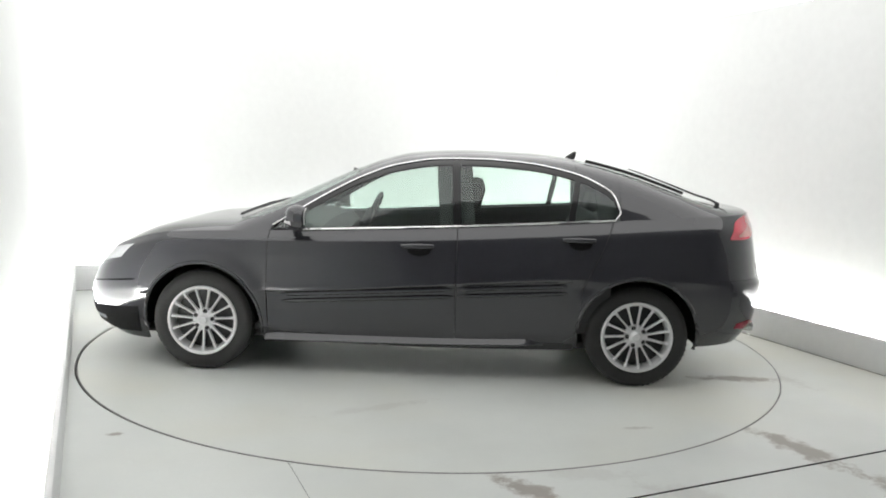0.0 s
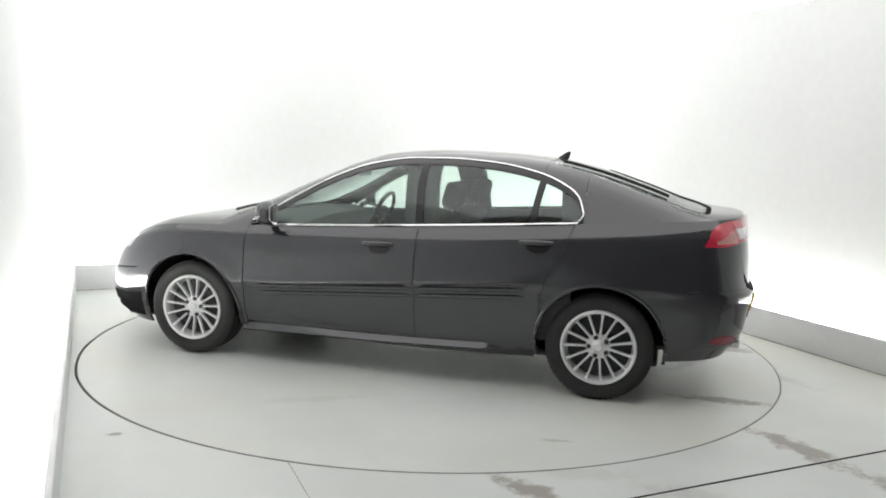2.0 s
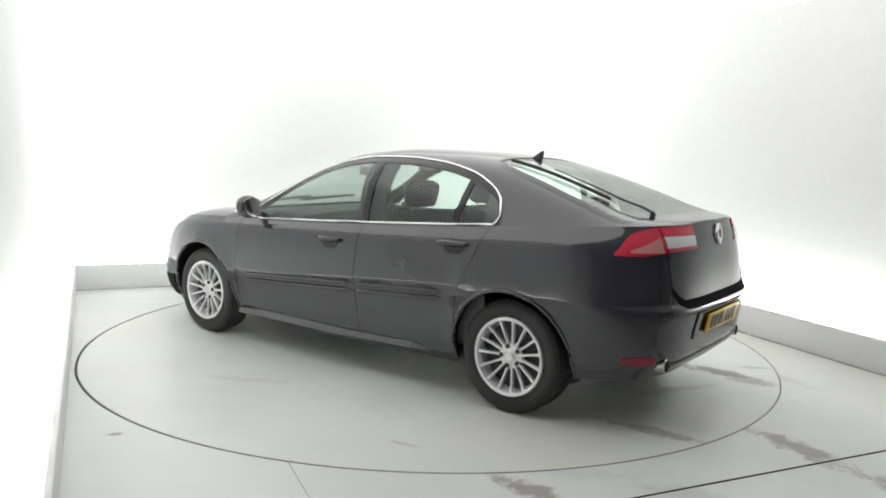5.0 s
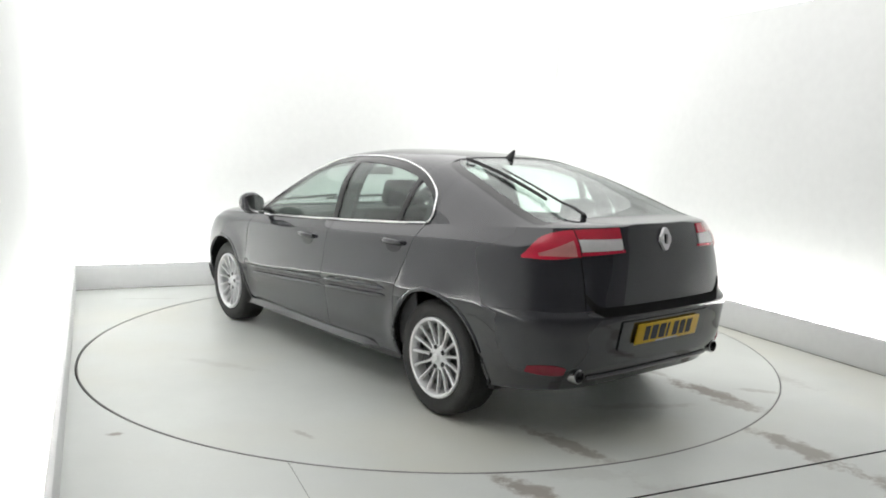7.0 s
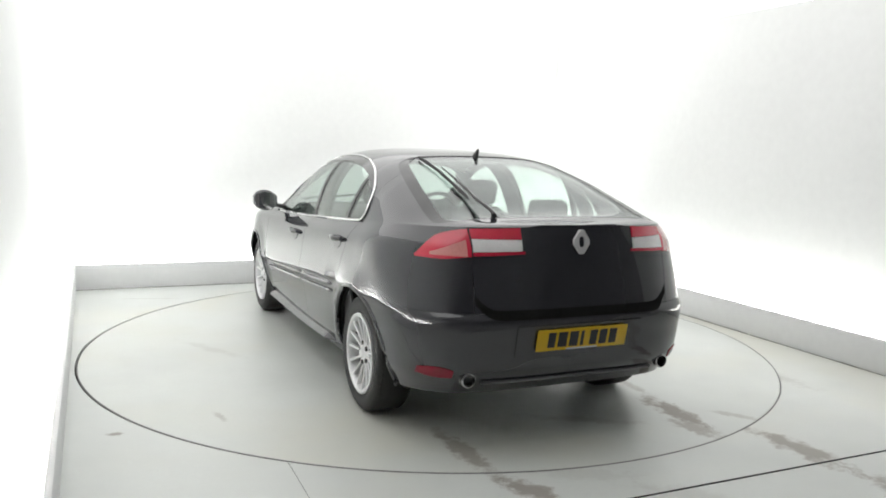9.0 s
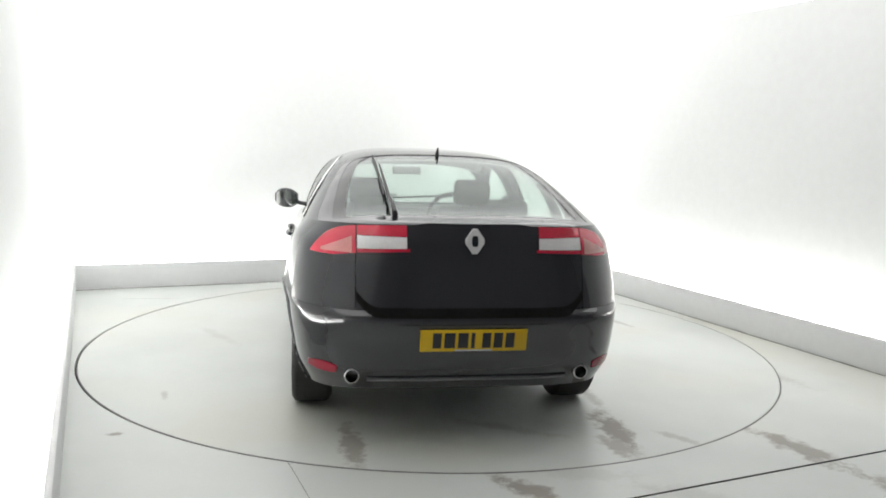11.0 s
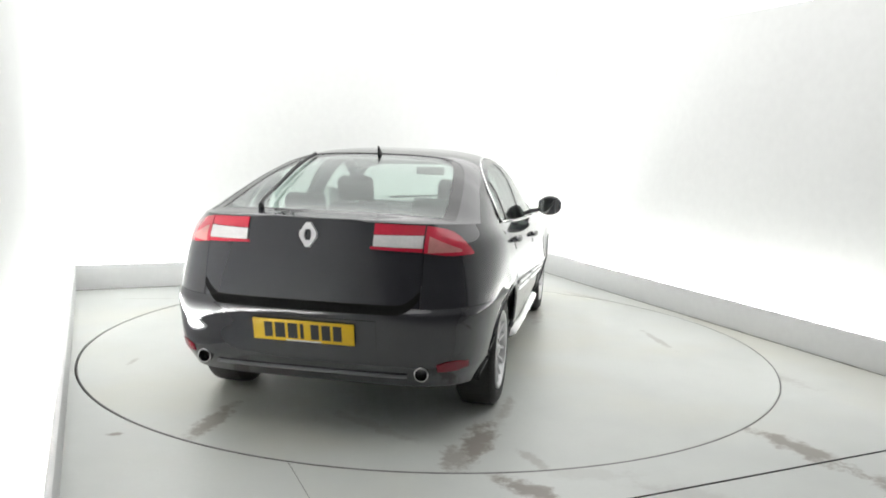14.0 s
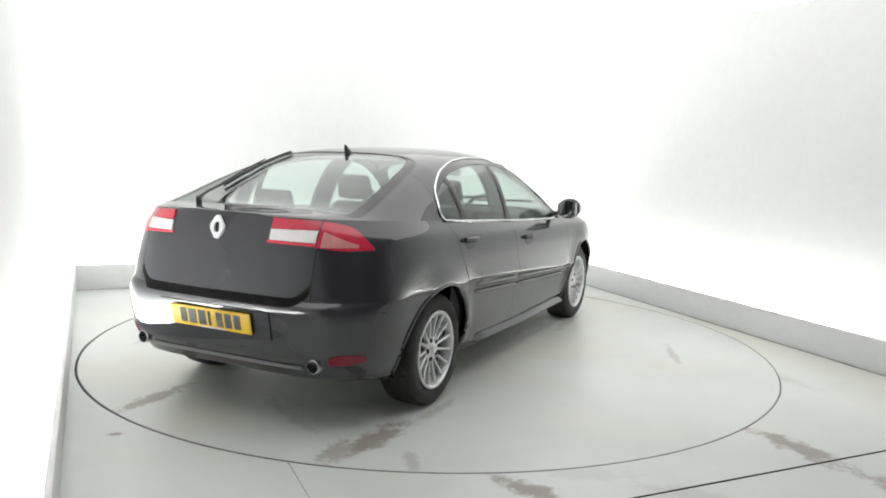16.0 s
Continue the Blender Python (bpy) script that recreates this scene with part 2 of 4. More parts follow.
# ---- the booth ----
def booth():
    # floor plate round the turntable, with a round hole in it
    FRONT, WHITE_END, FLOOR_END = -8.5, -4.15, -3.3
    n = 192
    ring, rim, low = [], [], []
    # the hole sits a little off the table's axis, so the gap is wide on one side and all but closes on the other
    HOLE, off = TABLE_R + 0.0095, BOOTH.inverted().to_3x3() @ Vector((-0.0045, -0.0015, 0))
    for a in np.arange(n) * 2 * math.pi / n:
        c, s = math.cos(a), math.sin(a)
        k = min((U1 + GAP) / c if c > 1e-6 else (U0 - GAP) / c if c < -1e-6 else 1e9, (V1 + GAP) / s if s > 1e-6 else V0 / s if s < -1e-6 else 1e9)
        ring.append((k * c, k * s, 0))
        rim.append((HOLE * c + off.x, HOLE * s + off.y, 0))
        low.append((HOLE * c + off.x, HOLE * s + off.y, -0.10))
    V, F = grid([ring, rim, low], wrap=True)
    # corners of the plate
    k = len(V)
    corners = [(U1 + GAP, V1 + GAP), (U0 - GAP, V1 + GAP), (U0 - GAP, V0), (U1 + GAP, V0)]
    V = np.vstack([V, [(x, y, 0) for x, y in corners]])
    for q, (x, y) in enumerate(corners):
        a = math.atan2(y, x) % (2 * math.pi)
        i = int(a / (2 * math.pi / n))
        F.append((i, k + q, (i + 1) % n))
    ob = place("floor", mesh_of("floor", V, F, FLOOR, 30), None, BOOTH)
    tagged(ob, "pale grey painted concrete floor with brown dirt stains", "floor", kind="structure")
    # the hall floor in front of the plate
    V = [(U0 - GAP, FLOOR_END, -0.004), (U1 + GAP, FLOOR_END, -0.004), (U1 + GAP, V0 - 0.008, -0.004), (U0 - GAP, V0 - 0.008, -0.004),
         (U0 - GAP, V0 - 0.008, -0.03), (U1 + GAP, V0 - 0.008, -0.03), (U1 + GAP, V0, -0.03), (U0 - GAP, V0, -0.03)]
    ob = place("floor_front", mesh_of("floor_front", V, [(0, 1, 2, 3), (4, 5, 6, 7), (3, 2, 5, 4)], FLOOR), None, BOOTH)
    tagged(ob, "pale grey painted floor before the plate's edge joint", "floor", kind="structure")
    # out of view: dark floor added so the car's lower panels reflect less light
    ob = part("floor_unseen_dark", block(U0 - GAP, U1 + GAP, FRONT, FLOOR_END, -0.05, -0.006), DARK_WALL, None, m=BOOTH)
    tagged(ob, "unseen dark floor added to darken the car's reflections", "floor", kind="structure")
    # a joint that runs from the table to the plate's edge
    part("floor_joint", block(-1.552, -1.5502, V0, -1.92, -0.01, 0.0015), JOINT, None, m=BOOTH)
    tagged(bpy.data.objects["floor_joint"], "thin dark joint line in the grey floor", "joint", kind="structure")
    # the pit under the table
    ob = part("pit_floor", block(-2.6, 2.6, -2.6, 2.6, -0.16, -0.11), PIT, None, m=BOOTH)
    tagged(ob, "dark pit floor beneath the turntable", "pit", kind="structure")
    # walls
    t = 0.12
    ua, ub, vb = U0 - GAP, U1 + GAP, V1 + GAP

    def wall(name, x0, x1, y0, y1, mat, label, z0=-0.05, z1=HIGH + 0.3):
        ob = part(name, block(x0, x1, y0, y1, z0, z1), mat, None, m=BOOTH)
        tagged(ob, label, "wall", kind="structure")
    wall("wall_back", ua - t, ub + t, vb, vb + t, WHITE, "smooth white studio wall lit from its edges")
    wall("wall_right", ub, ub + t, WHITE_END, vb, WHITE, "smooth white studio wall above a grey kerb")
    wall("wall_left", ua - t, ua, WHITE_END, vb, WHITE, "smooth white studio wall lit from its edges")
    wall("wall_hall_right", ub, ub + t, FRONT, WHITE_END, DARK_WALL, "grey unlit hall wall")
    wall("wall_hall_left", ua - t, ua, FRONT, WHITE_END, DARK_WALL, "grey unlit hall wall")
    wall("wall_front", ua - t, ub + t, FRONT - t, FRONT, DARK_WALL, "grey unlit hall wall")
    # ceiling: a luminous sheet over the plate, dark over the hall
    ob = part("ceiling", block(ua, ub, V0, vb, HIGH + 0.15, HIGH + 0.20), SOFTBOX, None, m=BOOTH)
    tagged(ob, "luminous white stretched studio ceiling", "ceiling", kind="structure")
    ob = part("ceiling_hall", block(ua, ub, FRONT, V0, HIGH + 0.15, HIGH + 0.20), DARK_WALL, None, m=BOOTH)
    tagged(ob, "grey unlit hall ceiling", "ceiling", kind="structure")
    # kerbs that hide the light troughs
    k = 0.03

    def kerb(name, x0, x1, y0, y1):
        ob = part(name, block(x0, x1, y0, y1, 0.004, KERB_H, 0.004), KERB_PAINT, None, m=BOOTH)
        tagged(ob, "low grey painted kerb board hiding a light trough", "kerb", group="booth kerbs", kind="structure")
    kerb("kerb_back", U0 - k, U1 + k, V1, V1 + k)
    kerb("kerb_right", U1, U1 + k, V0, V1 - 0.002)
    kerb("kerb_left", U0 - k, U0, V0, V1 - 0.002)
    # dirty joints along the kerbs' feet
    def foot(name, x0, x1, y0, y1):
        ob = part(name, block(x0, x1, y0, y1, -0.002, 0.0025), JOINT, None, m=BOOTH)
        tagged(ob, "thin dark dirty joint along the kerb's foot", "joint", group="kerb joints", kind="structure")
    foot("joint_back", U0, U1, V1 - 0.012, V1 + 0.002)
    foot("joint_right", U1 - 0.007, U1 + 0.002, V0, V1 - 0.013)
    # fluorescent tubes in the troughs
    first = []

    def lamp(m):
        if first:
            return copy_thing(first[0], m)
        l = 1.3
        e = new("fluorescent_lamp")
        part("tube", tube([(-l / 2 + 0.03, 0, 0), (l / 2 - 0.03, 0, 0)], 0.030, 12), TUBE, e, "glowing white tube")
        for s in (-1, 1):
            part("end_cap", tube([(s * (l / 2 - 0.03), 0, 0), (s * l / 2, 0, 0)], 0.032, 12), KERB_PAINT, e)
        part("batten", block(-l / 2, l / 2, -0.02, 0.02, -0.060, -0.033, 0.003), WHITE, e)
        part("stand", block(-0.05, 0.05, -0.02, 0.02, -0.13, -0.059), WHITE, e)
        tagged(e, "white glowing fluorescent tube lamp behind the kerb", "lamp", group="trough lamps")
        first.append(e)
        e.matrix_basis = m
        return e
    for i in range(4):
        u = -1.98 + i * 1.32
        lamp(BOOTH @ pose(u, V1 + 0.19, 0.13))
    for i in range(4):
        v = V1 - 0.85 - i * 1.32
        lamp(BOOTH @ pose(U1 + 0.19, v, 0.13, 0, 0, 90))
        lamp(BOOTH @ pose(U0 - 0.19, v, 0.13, 0, 0, 90))


# dirt in booth coordinates: x, y, turn, length, width, depth
def to_booth(x, y):
    p = BOOTH.inverted() @ Vector((x, y, 0))
    return p.x, p.y


SPOTS = [(1.93, -2.03, -62, 0.36, 0.11, 0.62), (2.30, -2.68, -60, 0.5, 0.13, 0.55), (0.47, -2.60, -40, 0.22, 0.09, 0.65), (1.72, -1.70, -60, 0.12, 0.06, 0.5),
         (2.3, -0.6, -66, 0.5, 0.10, 0.18), (1.6, 1.9, -50, 0.5, 0.05, 0.3), (1.2, -2.62, -20, 0.35, 0.10, 0.15),
         (-1.54, -2.12, 20, 0.05, 0.03, 0.6), (2.2, 0.9, -66, 0.8, 0.05, 0.3), (0.75, -2.42, 0, 0.3, 0.1, 0.12), (-2.6, 1.2, 10, 0.3, 0.02, 0.25)]
FLOOR = floor_material("grey_floor_paint", (0.70, 0.722, 0.695), [(*to_booth(x, y), a - TURN, l, w, d) for x, y, a, l, w, d in SPOTS])
# dirt that turns with the table: tyre tracks behind the rear wheels
DISC = floor_material("grey_table_paint", (0.685, 0.708, 0.678),
                      [(-2.08, 0.72, 3, 0.34, 0.08, 0.55), (-1.98, -0.68, -4, 0.40, 0.10, 0.68), (-2.2, -0.62, 6, 0.2, 0.12, 0.5), (-1.9, -0.1, 60, 0.4, 0.06, 0.2), (-2.15, -1.0, 40, 0.2, 0.05, 0.3), (-1.45, -0.75, 0, 0.3, 0.05, 0.35),
                       (1.2, -0.7, 5, 0.6, 0.06, 0.25), (0.2, 1.6, 30, 0.4, 0.06, 0.12), (-1.2, 1.75, 10, 0.10, 0.03, 0.3), (0.6, -1.7, 20, 0.35, 0.04, 0.3)])


EDGE = material("worn_steel_edge", (0.20, 0.20, 0.196), 0.5, metal=0.4, grain=0.2, scale=40)


def turntable():
    e = new("turntable")
    n = 192
    rows = [[(r * math.cos(a), r * math.sin(a), z) for a in np.arange(n) * 2 * math.pi / n] for r, z in ((TABLE_R - 0.6, -0.05), (TABLE_R - 0.004, -0.05), (TABLE_R - 0.004, 0), (TABLE_R - 0.5, 0), (0.8, 0), (0.01, 0))]
    edge = [[(r * math.cos(a), r * math.sin(a), z) for a in np.arange(n) * 2 * math.pi / n] for r, z in ((TABLE_R - 0.002, -0.05), (TABLE_R + 0.004, -0.05), (TABLE_R + 0.004, -0.001), (TABLE_R - 0.002, 0.001), (TABLE_R - 0.002, -0.05))]
    part("edge_ring", grid(edge, wrap=True), EDGE, e, "worn grey steel edge ring")
    part("deck", grid(rows, wrap=True), DISC, e, "grey painted round deck with brown tyre marks")
    tagged(e, "round grey motor turntable flush with the floor", "turntable")
    return e


# ---- the car: x to its front, y to its left, the ground at z = 0 ----
AXLE, TYRE_R, ARCH_R, ARCH_Z = 1.378, 0.322, 0.382, 0.322
MID = 1.30
KNOTS = (-2.3, -1.6, -0.9, 0.0, 0.9, 1.6, 2.0, 2.3)
LEVELS = [ease(KNOTS, z) for z in (
    (0.30, 0.25, 0.21, 0.195, 0.20, 0.17, 0.17, 0.17),
    (0.42, 0.36, 0.32, 0.30, 0.30, 0.28, 0.26, 0.25),
    (0.55, 0.52, 0.50, 0.46, 0.42, 0.41, 0.38, 0.35),
    (0.665, 0.645, 0.625, 0.56, 0.495, 0.485, 0.46, 0.43),
    (0.70, 0.70, 0.682, 0.617, 0.552, 0.545, 0.52, 0.48),
    (0.86, 0.85, 0.82, 0.78, 0.76, 0.74, 0.66, 0.55),
    (1.015, 0.98, 0.935, 0.885, 0.855, 0.83, 0.72, 0.58),
    (1.108, 1.072, 1.02, 0.962, 0.915, 0.88, 0.77, 0.61))]
TOP = len(LEVELS) - 1
CREASE = 4
RUNGS = range(TOP + 1)
HALF = ease(RUNGS, (0.808, 0.852, 0.882, 0.898, 0.911, 0.899, 0.877, 0.815))
NOSE = ease(RUNGS, (2.15, 2.27, 2.31, 2.32, 2.32, 2.30, 2.27, 2.24))
TAIL = ease(RUNGS, (2.13, 2.215, 2.240, 2.262, 2.240, 2.228, 2.208, 2.185))
SQ_F = ease(RUNGS, (3.2, 3.2, 3.1, 3.0, 2.9, 2.7, 2.6, 2.5))
SQ_R = ease(RUNGS, (4.6, 4.5, 4.2, 3.9, 3.6, 3.3, 3.05, 2.9))


def level_z(v, x):
    i = min(int(v), TOP - 1)
    t = v - i
    if t < 1e-9:
        return LEVELS[i](x)
    a, b = LEVELS[i](x), LEVELS[i + 1](x)
    return a + (b - a) * t


def half_width(v, x):
    """Half the body's width at height rung v and station x."""
    xe, n = (NOSE(v), SQ_F(v)) if x > 0 else (TAIL(v), SQ_R(v))
    q = min(max((abs(x) - MID) / (xe - MID), 0.0), 1.0)
    w = HALF(v) * (1 - 0.012 * (x / 1.3) ** 2 if abs(x) < 1.3 else 0.988)
    return float(w * (1 - q ** n) ** (1 / n))


def rung_at(x, z):
    lo, hi = 0.0, float(TOP)
    for _ in range(24):
        m = (lo + hi) / 2
        lo, hi = (m, hi) if level_z(m, x) < z else (lo, m)
    return (lo + hi) / 2


def flare(x, z):
    """How far the flank swells out round the wheel arches."""
    k = 0.0
    for cx in (AXLE, -AXLE):
        d = math.hypot(x - cx, z - ARCH_Z) - ARCH_R
        k = max(k, 0.018 * math.exp(-(max(d, 0.0) / 0.075) ** 2) * min(max((z - 0.24) / 0.15, 0), 1) * (1 - max(0.0, min((abs(x) - AXLE - 0.05) / 0.38, 1.0))) ** 2)
    # the sharp crease along the doors: a soft swell from above that breaks off below
    d = z - float(LEVELS[CREASE](x))
    c = 0.016 * (math.exp(-d / 0.05) if d > 0 else math.exp(-(d / 0.018) ** 2))
    return max(k, c * min(max((1.06 - abs(x)) / 0.2, 0), 1))


def side_at(x, z, out=0.0):
    """The point of the left flank at x and z."""
    return np.array((x, half_width(rung_at(x, z), x) + flare(x, z) + out, z))


def end_at(y, z, front=False, out=0.0):
    """The point of the tail (or nose) at y and z."""
    s = 1 if front else -1
    x = s * 2.1
    for _ in range(12):
        v = rung_at(x, z)
        xe, n = (NOSE(v), SQ_F(v)) if front else (TAIL(v), SQ_R(v))
        w = HALF(v) * 0.988
        x = 0.4 * x + 0.6 * s * (MID + (xe - MID) * (1 - min(abs(y) / w, 0.999) ** n) ** (1 / n))
    return np.array((x + s * out, y, z))


def flank(xa, xb, cols, v0=0.0, v1=float(TOP), rows=29):
    """A piece of the left flank; xa and xb are stations, or functions of the height."""
    fa = xa if callable(xa) else (lambda z: xa)
    fb = xb if callable(xb) else (lambda z: xb)
    P = []
    vs = np.linspace(v0, v1, rows)
    if v0 < CREASE < v1:
        k = int(rows * (CREASE - v0) / (v1 - v0))
        vs = np.concatenate([np.linspace(v0, CREASE, k), np.linspace(CREASE, v1, rows - k + 1)[1:]])
    for v in vs:
        zr = level_z(v, 0.0)
        row = []
        for s in np.linspace(0, 1, cols):
            x = fa(zr) + (fb(zr) - fa(zr)) * s
            z = level_z(v, x)
            row.append((x, half_width(v, x) + flare(x, z), z))
        P.append(row)
    return np.array(P)


def wrap_end(front, x_start, y_end, cols, v0, v1, rows):
    """The body's corner from station x_start round to y_end at the nose or the tail."""
    s = 1 if front else -1
    P = []
    for v in np.linspace(v0, v1, rows):
        xe, n = (NOSE(v), SQ_F(v)) if front else (TAIL(v), SQ_R(v))
        w = HALF(v) * 0.988
        a0 = math.acos(min(((abs(x_start) - MID) / (xe - MID)), 1) ** (n / 2))
        a1 = math.asin(min(y_end / w, 1) ** (n / 2))
        row = []
        for a in np.linspace(a0, a1, cols):
            x = s * (MID + (xe - MID) * math.cos(a) ** (2 / n))
            row.append((x, w * max(math.sin(a), 0) ** (2 / n), level_z(v, x)))
        P.append(row)
    return np.array(P)


def arched(P, centres=(AXLE, -AXLE)):
    """Faces of a flank net with the wheel arches cut out round the axles."""
    P = P.copy()
    r, c = P.shape[:2]
    inside = np.zeros((r, c), bool)
    for cx in centres:
        d = np.hypot(P[..., 0] - cx, P[..., 2] - ARCH_Z)
        hit = (d < ARCH_R) & (P[..., 2] > -1)
        below = (abs(P[..., 0] - cx) < ARCH_R) & (P[..., 2] < ARCH_Z)
        inside |= hit | below
    faces, moved = [], set()
    for i in range(r - 1):
        for j in range(c - 1):
            q = [(i, j), (i, j + 1), (i + 1, j + 1), (i + 1, j)]
            k = sum(inside[a] for a in q)
            if k == 4:
                continue
            faces.append(tuple(a * c + b for a, b in q))
            if k:
                moved |= {a for a in q if inside[a]}
    for a in moved:
        x, y, z = P[a]
        cx = min(centres, key=lambda q: abs(q - x))
        if z < ARCH_Z:
            P[a][0] = cx + math.copysign(ARCH_R, x - cx)
        else:
            dx, dz = x - cx, z - ARCH_Z
            k = ARCH_R / max(math.hypot(dx, dz), 1e-6)
            P[a][0], P[a][2] = cx + dx * k, ARCH_Z + dz * k
    return P.reshape(-1, 3), faces


# roof line over the middle, and the side windows' upper edge
CROWN = ease((1.24, 1.0, 0.75, 0.5, 0.3, 0.1, -0.3, -0.7, -1.0, -1.3, -1.6, -1.9, -2.0, -2.19), (0.955, 1.062, 1.185, 1.30, 1.375, 1.425, 1.452, 1.443, 1.415, 1.347, 1.247, 1.142, 1.124, 1.112))
ARC = ease((0.95, 0.82, 0.6, 0.38, 0.17, -0.12, -0.37, -0.65, -0.94, -1.12, -1.21, -1.245), (0.935, 1.02, 1.155, 1.27, 1.345, 1.39, 1.395, 1.38, 1.33, 1.26, 1.19, 1.10))
WIN_F, WIN_R = 0.95, -1.245


@functools.lru_cache(maxsize=None)
def belt(x):
    return half_width(float(TOP), x), float(LEVELS[TOP](x))


@functools.lru_cache(maxsize=None)
def section(x):
    """The four handles of the cabin's cross-section at x."""
    yb, zb = belt(x)
    zc = max(CROWN(x), zb + 0.002) if x < 1.236 else zb + 0.002 + 0.045 * min(max((2.25 - x) / 0.45, 0), 1)
    h = zc - zb
    fat = min(1.0, max(0.0, (h - 0.02) / 0.25))
    return yb, zb, yb - 0.12 * fat - 0.18 * (1 - fat) * yb, zb + 0.93 * h, 0.72 * yb, zc


def bow_y(x, t):
    y0, _, y1, _, y2, _ = section(x)
    return (1 - t) ** 3 * y0 + 3 * t * (1 - t) ** 2 * y1 + 3 * t * t * (1 - t) * y2


def bow_z(x, t):
    _, z0, _, z1, _, z2 = section(x)
    return (1 - t) ** 3 * z0 + 3 * t * (1 - t) ** 2 * z1 + (3 * t * t * (1 - t) + t ** 3) * z2


def bow(x, t):
    """A point on the cabin's cross-section: t = 0 at the belt, 1 in the middle of the roof."""
    x = float(x)
    return np.array((x, bow_y(x, t), bow_z(x, t)))


def t_for_z(x, z):
    lo, hi, x = 0.0, 1.0, float(x)
    for _ in range(20):
        m = (lo + hi) / 2
        lo, hi = (m, hi) if bow_z(x, m) < z else (lo, m)
    return lo


def t_for_y(x, y):
    lo, hi, x = 0.0, 1.0, float(x)
    for _ in range(20):
        m = (lo + hi) / 2
        lo, hi = (m, hi) if bow_y(x, m) > y else (lo, m)
    return lo


# half widths of the windscreen and of the rear window
SCREEN_Y = ease((1.235, 1.20, 1.1, 0.8, 0.5, 0.40, 0.36, 0.33), (0.30, 0.62, 0.69, 0.66, 0.58, 0.5, 0.36, 0.0))
BACK_Y = ease((-0.985, -1.0, -1.03, -1.10, -1.3, -1.6, -1.8, -1.90, -1.945, -1.968, -1.98), (0.0, 0.40, 0.49, 0.545, 0.595, 0.64, 0.66, 0.665, 0.63, 0.45, 0.0))


def t_glass(x):
    if 0.33 < x < 1.235:
        return t_for_y(x, float(SCREEN_Y(x)))
    if -1.98 < x < -0.985:
        return t_for_y(x, float(BACK_Y(x)))
    return 1.0


def t_window(x):
    return t_for_z(x, float(ARC(x))) if WIN_R <= x <= WIN_F else 0.0


def lean(z, x0, slope):
    return x0 + slope * (z - 1.0)


def pane(fx0, fx1, cols, rows, inset=0.012, out=0.0):
    """A side window between two leaning edges, from the belt to the arc."""
    P = []
    for r in np.linspace(0, 1, rows):
        row = []
        for s in np.linspace(0, 1, cols):
            x = fx0(1.0) + (fx1(1.0) - fx0(1.0)) * s
            for _ in range(5):
                zb = belt(x)[1] + inset
                zt = max(float(ARC(x)) - inset, zb + 0.004)
                z = zb + (zt - zb) * r
                x = fx0(z) + (fx1(z) - fx0(z)) * s
            p = bow(x, t_for_z(x, z))
            p[1] += out
            row.append(p)
        P.append(row)
    return np.array(P)


